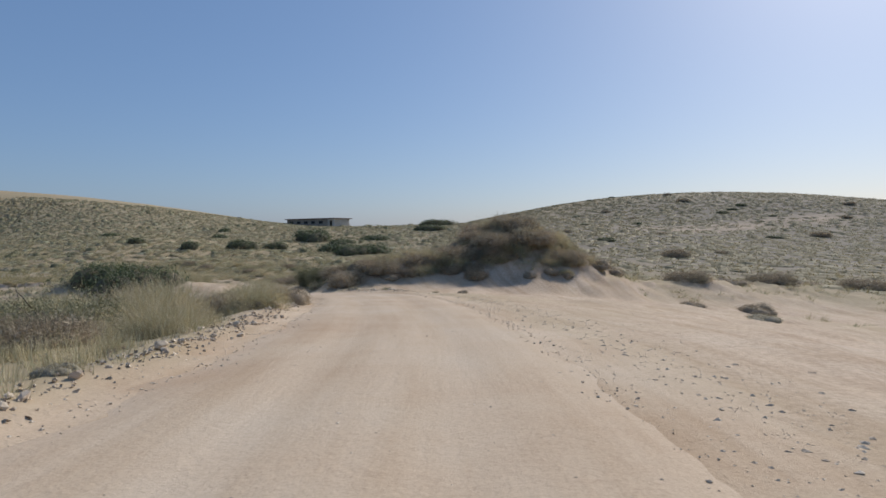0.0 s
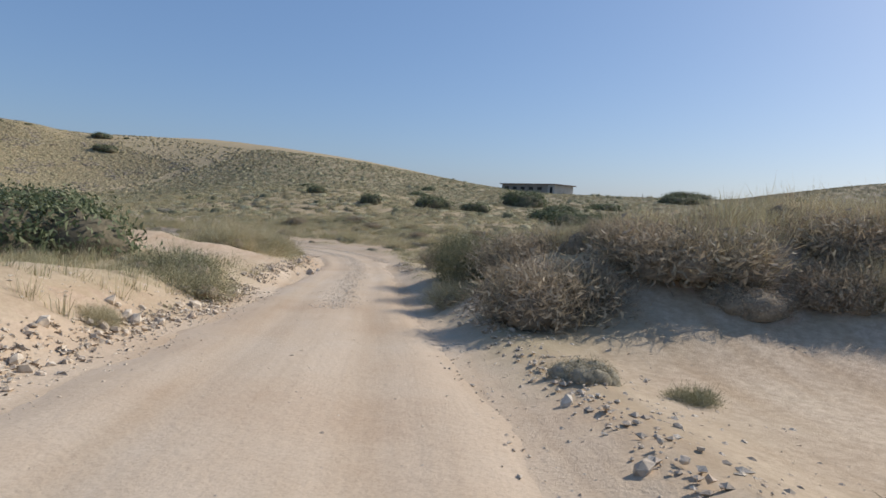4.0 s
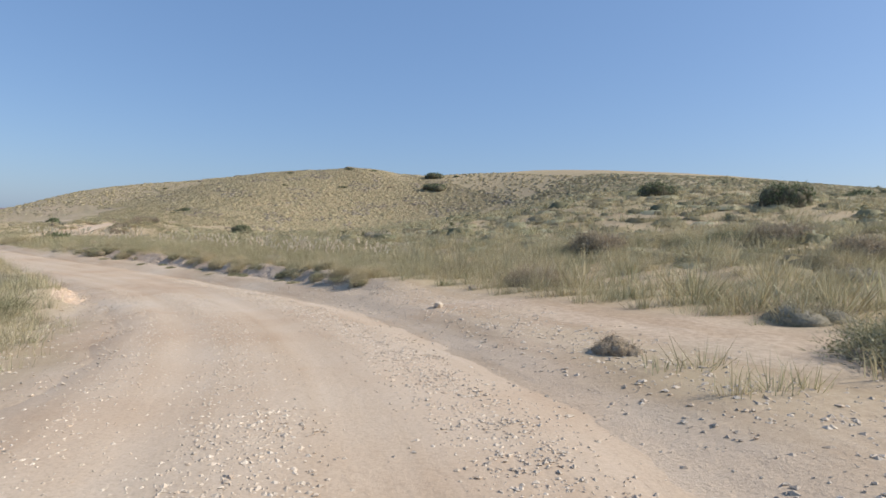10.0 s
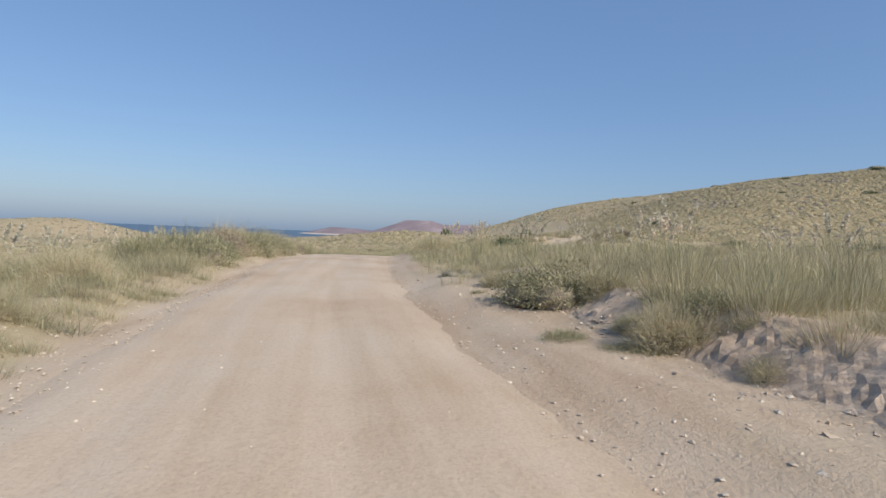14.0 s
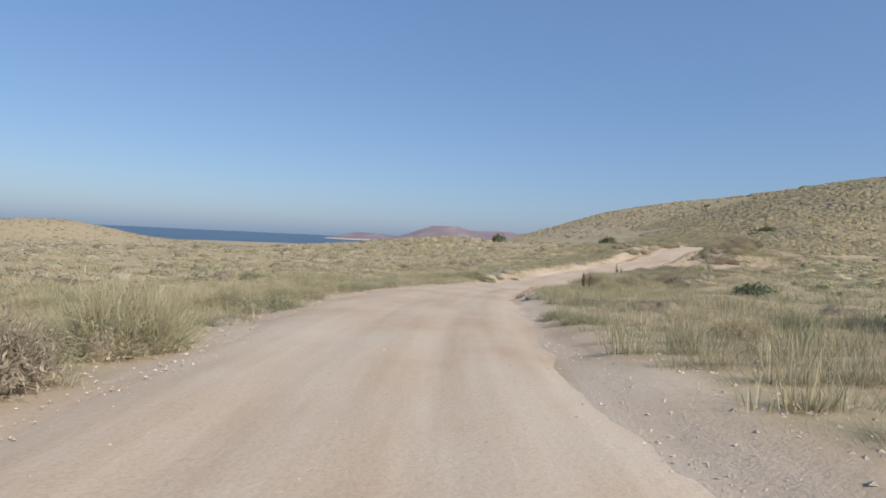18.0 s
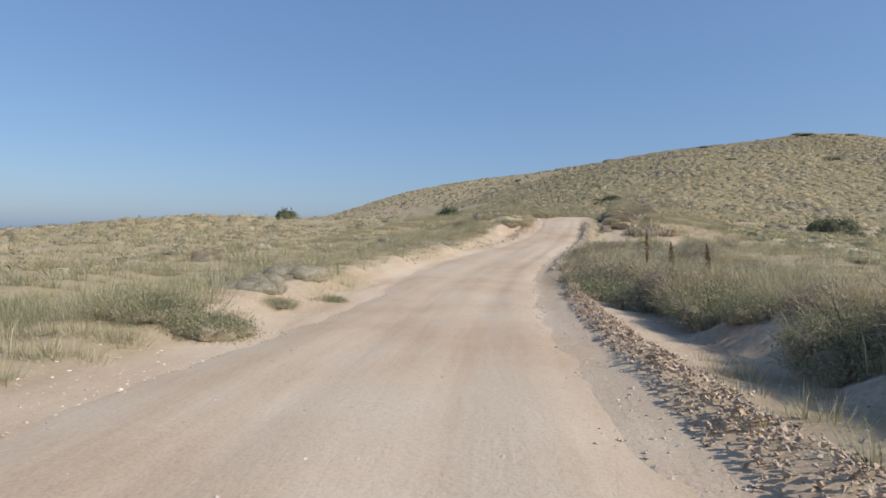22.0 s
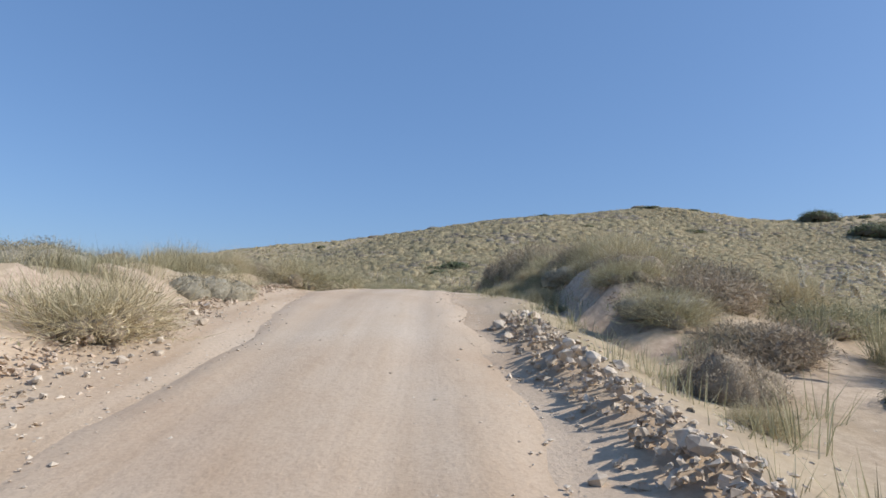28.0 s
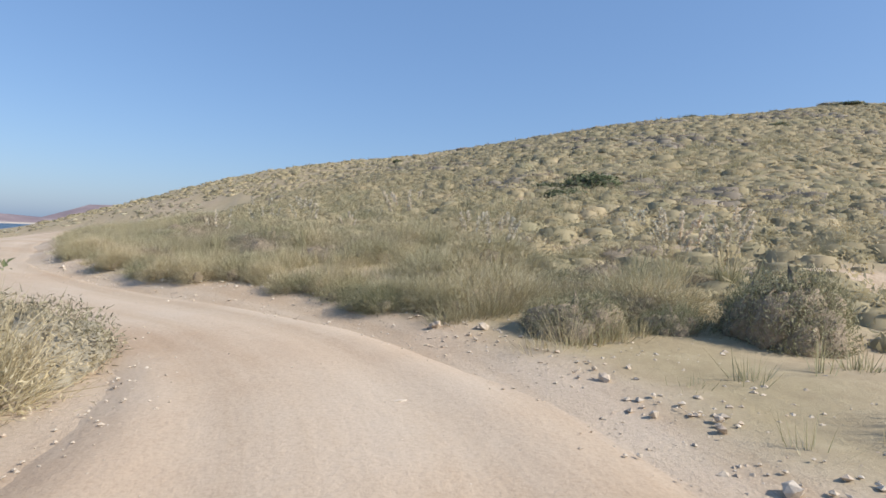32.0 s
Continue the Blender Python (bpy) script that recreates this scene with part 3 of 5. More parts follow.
def cover_at(x, y, s, d):
    """How much of the ground dry plants cover: 0 bare, 1 full."""
    hw = half_width(s, d)
    a = np.abs(d)
    c = smooth(-0.2, 0.7, a - hw - 0.3 + 0.45 * waves(x, y, 5, 51, 3))
    low = 0.6 + 0.28 * smooth(20, 50, a)
    c = c * (low + (1 - low) * smooth(-0.5, 0.2, waves(x, y, 9, 52, 3)))
    for cx, cy, rx, ry, turn in BARE:
        k, t = np.cos(radians(turn)), np.sin(radians(turn))
        u, v = ((x - cx) * k + (y - cy) * t) / rx, (-(x - cx) * t + (y - cy) * k) / ry
        c = c * (1 - np.exp(-((u**2 + v**2) ** 2) * 0.7) * (0.8 + 0.2 * waves(x, y, 4, 53, 2)))
    return np.clip(c, 0, 1)


gx, gy = steps(-225, 40, 0.42, 4700), steps(-5, 108, 0.42, 4700)
X, Y = np.meshgrid(gx, gy, indexing="ij")
Z, S, D = terrain(X, Y, True)
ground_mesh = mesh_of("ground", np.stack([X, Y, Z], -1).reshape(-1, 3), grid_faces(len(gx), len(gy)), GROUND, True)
ground_mesh.attributes.new("cover", "FLOAT", "POINT").data.foreach_set("value", cover_at(X, Y, S, D).astype(np.float32).ravel())
ground_mesh.attributes.new("dust", "FLOAT", "POINT").data.foreach_set("value", (1 - smooth(0.0, 2.2, np.abs(D) - half_width(S, D) + 0.5 * waves(X, Y, 4, 54, 2))).astype(np.float32).ravel())
ground_mesh.attributes.new("heath", "FLOAT", "POINT").data.foreach_set("value", smooth(0.15, 0.7, np.exp(-((X - 95) ** 2 + (Y - 190) ** 2) / (2 * 85.0**2))).astype(np.float32).ravel())
# grows with distance, where the hazed headland colours take over
ground_mesh.attributes.new("cape_haze", "FLOAT", "POINT").data.foreach_set("value", smooth(600, 900, np.hypot(X + 60, Y - 80)).astype(np.float32).ravel())
near_track = np.abs(D) < 40
ground_mesh.attributes.new("lane", "FLOAT", "POINT").data.foreach_set("value", np.where(near_track, D, X * 0.2).astype(np.float32).ravel())
ground_mesh.attributes.new("run", "FLOAT", "POINT").data.foreach_set("value", np.where(near_track, S, Y * 2).astype(np.float32).ravel())
tagged(new("ground", ground_mesh), "dry sandy ground and scrubby hills", "ground", kind="structure")


def ground_z(x, y):
    """The height of the ground sheet as built, between its grid points."""
    x, y = np.asarray(x, float), np.asarray(y, float)
    i, j = np.searchsorted(gx, x).clip(1, len(gx) - 1) - 1, np.searchsorted(gy, y).clip(1, len(gy) - 1) - 1
    u, v = (x - gx[i]) / (gx[i + 1] - gx[i]), (y - gy[j]) / (gy[j + 1] - gy[j])
    return (Z[i, j] * (1 - u) + Z[i + 1, j] * u) * (1 - v) + (Z[i, j + 1] * (1 - u) + Z[i + 1, j + 1] * u) * v


rs, rd = np.arange(2, RUN[-1] - 1, 0.4), np.linspace(-1.3, 1.3, 29)
mid = np.stack([np.interp(rs, RUN, LINE[:, k]) for k in (0, 1)], 1)
tan = np.stack([np.interp(rs, RUN, TANGENT[:, k]) for k in (0, 1)], 1)
RD = rd[None] * half_width(rs[:, None], rd[None]) * (1 + 0.10 * waves(rs, 0 * rs, 9, 61, 3))[:, None]
RX, RY = mid[:, :1] - tan[:, 1:] * RD, mid[:, 1:] + tan[:, :1] * RD
RZ = road_top(rs[:, None] + 0 * RD, RD)
hem = smooth(0.75, 1.25, np.abs(rd))[None]
RZ = RZ * (1 - hem) + (ground_z(RX, RY) - 0.05) * hem + 0.032 * waves(rs[:, None] + 0 * RD, RD * 2.2, 2.6, 63, 3) * smooth(0.55, 0.95, np.abs(rd))[None]
road_mesh = mesh_of("road", np.stack([RX, RY, RZ], -1).reshape(-1, 3), grid_faces(len(rs), len(rd))[:, ::-1], TRACK, True)
road_mesh.attributes.new("lane", "FLOAT", "POINT").data.foreach_set("value", RD.astype(np.float32).ravel())
road_mesh.attributes.new("run", "FLOAT", "POINT").data.foreach_set("value", (rs[:, None] + 0 * RD).astype(np.float32).ravel())
tagged(new("road", road_mesh), "pale graded dirt track with wheel ruts", "road", kind="structure")

sea = np.array([(-4900, -4900, -15), (4900, -4900, -15), (4900, 4900, -15), (-4900, 4900, -15)])
tagged(new("sea", mesh_of("sea", sea, [(0, 1, 2, 3)], SEA)), "calm deep blue sea water in the bay", "water", kind="structure")


# ---- grass and scrub ----
def scatter(r, n, s0, s1, near, far, power=1.6):
    """n places beside the track, denser towards it."""
    s, side = s0 + (s1 - s0) * r.rand(n), np.where(r.rand(n) < 0.5, -1, 1)
    d = near + (far - near) * r.rand(n) ** power
    k = np.searchsorted(RUN, s).clip(1, len(RUN) - 1)
    d = (d + half_width(s, side)) * side
    x, y = LINE[k, 0] - TANGENT[k, 1] * d, LINE[k, 1] + TANGENT[k, 0] * d
    s, d, _ = along(x, y)
    z = ground_z(x, y)
    c = cover_at(x, y, s, d)
    keep = (r.rand(n) < c**1.2) & (c > 0.45)
    keep &= np.abs(d) > half_width(s, d) + 0.45
    return np.stack([x, y, z], 1)[keep], s[keep], d[keep]


def grass(name, seed, n, per, mat, near, far, tall, power, label, wide=0.007, patchy=-0.3):
    r = np.random.RandomState(seed)
    p, s, d = scatter(r, n, 5, 340, near, far, power)
    sandy = (s > 28) & (s < 74) & (d < 0)  # the open sand below the dune stays bare
    p, s, d = p[~sandy], s[~sandy], d[~sandy]
    patch = waves(p[:, 0], p[:, 1], 11, seed % 10, 3)
    p, patch, d, s = p[patch > patchy], patch[patch > patchy], np.abs(d[patch > patchy]), s[patch > patchy]
    h = tall * (0.62 + 0.45 * patch.clip(-0.3, 1)) * (0.6 + 0.7 * r.rand(len(p))) * smooth(1.0, 5, d + 0.5) * (1 + 0.45 * smooth(120, 128, s) * (1 - smooth(176, 184, s)))
    feet, hs = np.repeat(p, per, 0), np.repeat(h, per) * (0.45 + 0.75 * r.rand(len(p) * per))
    feet = feet - np.array([0, 0, 0.03])
    v, f = blades(r, feet, hs, np.repeat(wide + 0.0009 * d, per), 0.6, 0.10 + 0.20 * tall, 0.75)
    tagged(new(name, mesh_of(name, v, f, mat)), label, "grass", kind="stuff")


grass("dry_grass", 101, 16000, 20, STRAW, 0.1, 8, 0.55, 1.1, "straw-coloured dry grass tufts beside the dirt track", 0.007, -0.5)
grass("olive_grass", 102, 16000, 20, GREEN_GRASS, 0.2, 9, 0.58, 1.1, "olive green grass tufts beside the dirt track", 0.007, -0.4)


# dense tussocks by stretch: from, to (metres along), side, nearest and farthest from the track's edge, number per square metre, height
SWARD = [(28, 80, 1, 3.5, 18, 0.8, 0.5), (79, 97, 1, 1.5, 12, 1.6, 0.9), (80, 97, -1, 3.4, 14, 1.2, 0.7), (97, 126, 1, 1.2, 13, 1.5, 0.6), (97, 126, -1, 2.8, 21, 1.7, 0.8),
         (122, 153, -1, 1.75, 15, 3.2, 0.75), (124, 142, 1, 2.8, 14, 1.4, 0.5), (139, 156, 1, 0.5, 12, 2.2, 0.65), (154, 182, 1, 1.1, 12, 2.0, 0.85), (152, 182, -1, 1.1, 12, 1.8, 0.5), (182, 216, 1, 0.8, 12, 2.2, 0.55)]
SWARD += [(226, 246, -1, 0.9, 6, 2.0, 0.38), (182, 216, -1, 0.7, 12, 1.6, 0.42), (211, 226, -1, 2.7, 13, 2.2, 0.6), (226, 234, -1, 1.0, 12, 1.4, 0.45), (214, 246, 1, 1.3, 13, 1.6, 0.5), (232, 247, -1, 2.0, 14, 1.6, 0.6), (247, 262, -1, 6.5, 16, 2.0, 0.6), (244, 266, 1, 1.9, 13, 3.2, 0.6),
         (262, 286, 1, 0.7, 12, 2.2, 0.6), (262, 281, -1, 1.3, 3.0, 2.4, 0.4), (262, 283, -1, 2.6, 12, 2.6, 0.75), (286, 325, -1, 0.1, 9, 7.5, 0.62), (284, 325, -1, 6, 16, 4.0, 0.6), (286, 330, 1, 0.8, 10, 1.8, 0.5)]


def sward_places(r, zones, share):
    ps, hs = [], []
    for s0, s1, side, d0, d1, dense, tall in zones:
        n = int((s1 - s0) * (d1 - d0) * dense * share)
        s = s0 + (s1 - s0) * r.rand(n)
        d = side * (half_width(s, side) + d0 + (d1 - d0) * r.rand(n) ** 1.25)
        k = np.searchsorted(RUN, s).clip(1, len(RUN) - 1)
        x, y = LINE[k, 0] - TANGENT[k, 1] * d, LINE[k, 1] + TANGENT[k, 0] * d
        s, d, _ = along(x, y)
        z = ground_z(x, y)
        c, out = cover_at(x, y, s, d), np.abs(d) - half_width(s, d)
        keep = (r.rand(n) < 0.15 + c) & (c > 0.34) & (out > 0.25)
        h = tall * (0.4 + 0.8 * r.rand(n)) * (0.85 + 0.45 * waves(x, y, 5, 3, 3)).clip(0.35, 1.35) * smooth(-0.4, 1.4, out)
        ps.append(np.stack([x, y, z], 1)[keep]), hs.append(h[keep].clip(0.15, 2))
    return np.vstack(ps), np.concatenate(hs)


def dune_places(r, n):
    """Over the crown and upper face of the dune beside the track."""
    x, y = -5 + 25 * r.rand(n), 52.5 + 18 * r.rand(n)
    s, d, _ = along(x, y)
    z = ground_z(x, y)
    keep = (z > -0.1 + 0.6 * waves(x, y, 3, 4, 2)) & (np.abs(d) > half_width(s, d) + 1.0)
    return np.stack([x, y, z], 1)[keep], 0.55 * (0.5 + 0.9 * r.rand(keep.sum()))


def tussocks(name, r, p, h, mat, per, wide, label, lean=0.55):
    """Tussocks of grass: long blades fanning out of each foot."""
    n = len(p)
    rad = 0.20 + 0.26 * h * (0.6 + 0.8 * r.rand(n))
    H, R = np.repeat(h, per), np.repeat(rad, per)
    az, u = r.rand(n * per) * 6.283, r.rand(n * per) ** 0.7
    way = np.stack([np.cos(az), np.sin(az), 0 * az], 1)
    foot = np.repeat(p, per, 0) + way * (R * u)[:, None] + np.array([0, 0, -0.04])
    foot[:, 2] += 0.25 * H * (1 - u)
    ln = H * (0.45 + 0.6 * r.rand(n * per))
    out = lean * (0.2 + u) * (0.5 + r.rand(n * per))
    tip = foot + way * (ln * out)[:, None] + np.array([0.10, -0.04, 0]) * ln[:, None]
    tip[:, 2] += ln * (1 - 0.25 * out)
    face = r.rand(n * per) * 6.283
    sd = np.stack([np.cos(face), np.sin(face), 0 * az], 1) * (wide * (0.6 + 0.8 * r.rand(n * per)))[:, None]
    v = np.stack([foot - sd, foot + sd, tip], 1).reshape(-1, 3)
    tagged(new(name, mesh_of(name, v, np.arange(len(v)).reshape(-1, 3), mat)), label, "grass", kind="stuff")


SLOPE = [(5, 330, 1, 11, 46, 0.32, 0.55), (5, 330, -1, 11, 58, 0.36, 0.75), (176, 262, 1, 9, 45, 0.9, 0.5), (92, 150, -1, 5, 40, 1.1, 0.9)]
for name, seed, mat, zones, share, per, wide, lean, label in [
    ("straw_tussocks", 111, STRAW, SWARD, 0.72, 84, 0.0026, 0.7, "dense straw-coloured grass tussocks along the dirt track"),
    ("olive_tussocks", 112, GREEN_GRASS, SWARD, 0.5, 84, 0.0026, 0.7, "dense olive grass tussocks along the dirt track"),
    ("grey_tussocks", 113, CUSHION, SWARD, 0.35, 90, 0.0026, 0.9, "grey dry herb tussocks along the dirt track"),
    ("straw_slope_grass", 114, STRAW, SLOPE, 0.95, 26, 0.013, 0.8, "tall straw grass on the slopes away from the track"),
    ("olive_slope_grass", 115, GREEN_GRASS, SLOPE, 0.45, 26, 0.013, 0.8, "olive grass on the slopes away from the track")]:
    rs = np.random.RandomState(seed)
    tussocks(name, rs, *sward_places(rs, zones, share), mat, per, wide, label, lean)
for name, seed, mat, n, label in [("dune_grass", 116, STRAW, 2600, "straw dune grass over the crown of the dune"), ("dune_herbs", 117, RUSSET, 1300, "brown twiggy herbs over the crown of the dune"), ("dune_grey_grass", 118, GREEN_GRASS, 500, "grey-olive grass over the crown of the dune")]:
    rs = np.random.RandomState(seed)
    tussocks(name, rs, *dune_places(rs, n), mat, 80, 0.006, label, 0.8)


def far_scrub(name, seed, n, box, mat, size, label, per=22, leaf=0.34, band=(9, 400), flat=0.6, gaps=-0.55, heart=0.85):
    """Low cushions over a slope, joined: a small dome each, rough with leaves."""
    r = np.random.RandomState(seed)
    x, y = box[0] + (box[1] - box[0]) * r.rand(n), box[2] + (box[3] - box[2]) * r.rand(n)
    s, d, _ = along(x, y)
    z = ground_z(x, y)
    keep = (np.abs(d) > band[0]) & (np.abs(d) < band[1]) & (waves(x, y, 23, seed, 3) > gaps) & (z > -12)
    keep &= r.rand(n) < 0.25 + cover_at(x, y, s, d)
    x, y, z = x[keep], y[keep], z[keep]
    q = size * (0.45 + 1.0 * r.rand(len(x)) ** 2.2)
    n = len(x)
    out = r.normal(0, 1, (n * per, 3))
    out[:, 2] = np.abs(out[:, 2])
    out /= np.linalg.norm(out, axis=1)[:, None]
    c, Q = np.repeat(np.stack([x, y, z], 1), per, 0), np.repeat(q, per)
    pos = c + out * (Q * (0.85 + 0.3 * r.rand(n * per)))[:, None] * np.array([1, 1, flat])
    v, f = leaves(r, pos, out, leaf * (0.5 + 0.5 * Q / size), 2.2, True, 0.4)
    a = np.arange(6) * 1.047
    ring = np.stack([np.cos(a), np.sin(a), -0.15 + 0 * a], 1)
    dome = np.vstack([ring, ring * np.array([0.7, 0.7, 0]) + np.array([0, 0, flat * 0.68]), [[0, 0, flat * 0.85]]])
    dv = (np.stack([x, y, z], 1)[:, None] + dome[None] * heart * q[:, None, None] * (0.88 + 0.2 * r.rand(n, 13, 1))).reshape(-1, 3)
    tri = []
    for i in range(6):
        j = (i + 1) % 6
        tri += [(i, j, 6 + j), (i, 6 + j, 6 + i), (6 + i, 6 + j, 12)]
    df = ((np.arange(n) * 13)[:, None, None] + np.array(tri)[None]).reshape(-1, 3)
    tagged(new(name, mesh_of(name, *merge((v, f), (dv, df)), mat, True)), label, "scrub", kind="stuff")


far_scrub("hillside_scrub", 201, 60000, (-300, -196, 84, 210), HILLSIDE, 0.52, "low olive-brown cushion scrub packed over the hillside", 5, 0.10, (24, 400), 0.15, -2, 1.0)
far_scrub("hillside_back_scrub", 209, 14000, (-390, -165, 40, 235), HILLSIDE, 0.95, "low olive-brown cushion scrub on the back of the hill", 8, 0.2, (30, 400), 0.36, -2)
far_scrub("hillside_grey_scrub", 206, 9000, (-300, -190, 84, 210), GREY_TWIG, 0.8, "grey-brown cushion scrub in bands over the hillside", 14, 0.11, (22, 400), 0.42, 0.25)
far_scrub("hill_foot_scrub", 205, 14000, (-262, -196, 84, 132), HILLSIDE, 0.55, "low olive-brown cushion scrub at the foot of the hill", 34, 0.07, (6.5, 30), 0.6, -2, 0.8)
far_scrub("slope_scrub", 202, 10500, (-190, 10, 88, 240), GREEN_GRASS, 0.8, "olive scrub on the rising slope", 8, 0.16, (14, 400), 0.17, -2, 1.0)
far_scrub("slope_dry_scrub", 207, 17500, (-190, 10, 88, 240), SLOPE_SCRUB, 0.85, "straw-brown scrub on the rising slope", 8, 0.16, (14, 400), 0.17, -2, 1.0)
far_scrub("slope_dark_scrub", 208, 1300, (-190, 10, 88, 240), WEED, 0.95, "green scrub on the rising slope", 40, 0.16, (14, 400), 0.6, 0.0)
far_scrub("plain_scrub", 203, 17000, (-330, -20, -130, 76), CUSHION, 0.6, "grey-green low scrub on the coastal plain", 12, 0.12, (13, 400), 0.45)
far_scrub("far_hill_scrub", 204, 17000, (-10, 220, 75, 340), SLOPE_SCRUB, 1.5, "brown scrub covering the sandy hill", 6, 0.3, (25, 400), 0.14, -2, 1.0)

KINDS = {
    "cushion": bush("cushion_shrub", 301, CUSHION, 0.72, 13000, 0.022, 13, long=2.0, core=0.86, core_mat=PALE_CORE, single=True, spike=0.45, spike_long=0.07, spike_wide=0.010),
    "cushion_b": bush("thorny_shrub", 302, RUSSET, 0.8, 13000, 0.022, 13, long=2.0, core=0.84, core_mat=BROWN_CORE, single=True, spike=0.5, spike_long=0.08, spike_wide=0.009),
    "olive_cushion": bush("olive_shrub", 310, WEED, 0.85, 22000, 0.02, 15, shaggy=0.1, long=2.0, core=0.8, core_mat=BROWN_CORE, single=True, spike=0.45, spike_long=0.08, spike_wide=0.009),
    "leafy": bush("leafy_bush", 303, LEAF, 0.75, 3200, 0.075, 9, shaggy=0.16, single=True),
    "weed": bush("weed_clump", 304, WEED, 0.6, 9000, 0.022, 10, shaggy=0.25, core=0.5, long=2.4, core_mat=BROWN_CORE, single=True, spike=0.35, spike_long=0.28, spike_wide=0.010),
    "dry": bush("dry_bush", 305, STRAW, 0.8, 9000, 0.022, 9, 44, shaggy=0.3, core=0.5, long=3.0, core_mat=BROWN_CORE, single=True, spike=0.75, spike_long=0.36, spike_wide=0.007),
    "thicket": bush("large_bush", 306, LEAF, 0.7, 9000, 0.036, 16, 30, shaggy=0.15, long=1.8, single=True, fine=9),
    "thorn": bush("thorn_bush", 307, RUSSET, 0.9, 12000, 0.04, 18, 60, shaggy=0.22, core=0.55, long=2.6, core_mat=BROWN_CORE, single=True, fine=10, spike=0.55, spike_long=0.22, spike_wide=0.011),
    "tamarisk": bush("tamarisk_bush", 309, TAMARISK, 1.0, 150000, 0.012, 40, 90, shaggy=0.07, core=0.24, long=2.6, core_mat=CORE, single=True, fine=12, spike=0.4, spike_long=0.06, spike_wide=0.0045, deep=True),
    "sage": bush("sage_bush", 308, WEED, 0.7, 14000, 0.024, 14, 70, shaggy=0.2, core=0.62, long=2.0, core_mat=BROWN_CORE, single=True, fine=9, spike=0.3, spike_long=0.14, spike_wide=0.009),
}
LABELS = {
    "cushion": ("rounded grey-olive cushion shrub on sandy ground", "shrub"),
    "cushion_b": ("rounded brown thorny cushion shrub on sandy ground", "shrub"),
    "olive_cushion": ("rounded olive green cushion shrub on sandy ground", "shrub"),
    "leafy": ("dark green leafy evergreen bush among dry grass", "bush"),
    "weed": ("sage green sprawling weed clump beside the dirt track", "weed"),
    "dry": ("straw-coloured dry twiggy bush beside the dirt track", "bush"),
    "thicket": ("wide dark green leafy bush among dry grass", "bush"),
    "thorn": ("large brown thorny bush on the sandy bank", "bush"),
    "tamarisk": ("tall feathery grey-green bush shading the track's edge", "bush"),
    "sage": ("broad sage green bush with dry seed stems", "bush"),
}
spare = dict(KINDS)


def plant(kind, x, y, size, tall=1.0, turn=0.0):
    src = KINDS[kind]
    q = 0.55 * size * np.array([(0, 0), (1, 0), (-1, 0), (0, 1), (0, -1)])
    z = ground_z(x + q[:, 0], y + q[:, 1])
    m = pose(x, y, float(max(min(z.min(), z[0] - 0.1 * size), z[0] - 0.25 * size)) - 0.03, 0, 0, turn)
    ob = src if kind in spare else copy_thing(src, m)
    spare.pop(kind, None)
    ob.matrix_basis = m @ Matrix.Diagonal((size, size, size * tall, 1))
    return tagged(ob, *LABELS[kind], group={"shrub": "shrubs beside the track", "bush": "bushes", "weed": "weeds beside the track"}[LABELS[kind][1]])



def plant_all(*items):
    for kind, x, y, size, tall in items:
        plant(kind, x, y, size, tall, (x * 37) % 360)

# beside the start and on the dune
plant_all(
    ("sage", -3, 28.5, 2.4, 0.9), ("sage", -6.5, 31, 2.6, 0.95), ("dry", -5.5, 26, 1.2, 1), ("dry", 1.5, 31.6, 0.75, 1.2), ("cushion_b", 2, 32.3, 0.85, 1.1),
    ("weed", -1.5, 35, 0.8, 1), ("sage", 0.2, 35.2, 1.1, 1), ("thicket", -16.8, 52.8, 3.0, 1.1), ("thicket", -20.5, 55, 2.6, 1.1), ("leafy", -30, 62, 3, 1), ("weed", -10, 52.6, 1.2, 0.9),
    ("sage", -12, 54, 1.4, 0.8), ("dry", -6.8, 48.6, 0.35, 1.1), ("weed", 2, 47.5, 0.42, 1.3), ("weed", 0.5, 50.1, 0.28, 1.2), ("cushion_b", 6.6, 45.4, 0.34, 1.1), ("weed", 5.1, 45.9, 0.2, 1.0), ("cushion", 20.5, 42, 0.9, 0.8),
    ("cushion_b", 26, 57, 1.5, 0.8), ("thorn", -2, 53.6, 1.35, 0.95), ("thorn", -0.2, 55.2, 1.5, 0.8), ("thorn", 2.4, 56.8, 1.5, 0.8), ("thorn", 5, 57.6, 1.6, 0.75),
)
# beside the start and on the dune, further on
plant_all(
    ("thorn", 8, 58.4, 1.7, 0.75), ("thorn", 10.6, 59, 1.8, 0.8), ("thorn", 13.2, 58.6, 1.5, 0.8), ("thorn", 9.4, 61.6, 1.9, 0.8), ("thorn", 7, 62.6, 1.9, 0.8),
    ("sage", 11.6, 62.4, 1.9, 0.8), ("sage", 4, 60.4, 1.7, 0.8), ("leafy", 8.4, 65, 1.8, 1), ("cushion_b", 15.4, 60, 1.4, 0.8), ("cushion_b", 17, 61.6, 1.2, 0.8),
    ("cushion_b", 1, 54.4, 0.9, 0.8), ("cushion_b", 6.6, 56.2, 0.8, 0.8), ("cushion_b", 12, 56.6, 0.8, 0.8), ("dry", 3.6, 55.4, 0.7, 1), ("thorn", -3.4, 57, 1.4, 0.9),
    ("dry", -4.6, 55.6, 0.8, 1), ("thorn", 24, 66, 1.8, 0.7), ("cushion_b", 29, 70, 1.8, 0.7), ("thorn", 34, 74, 2.2, 0.7), ("cushion_b", 40, 80, 2.4, 0.7),
)
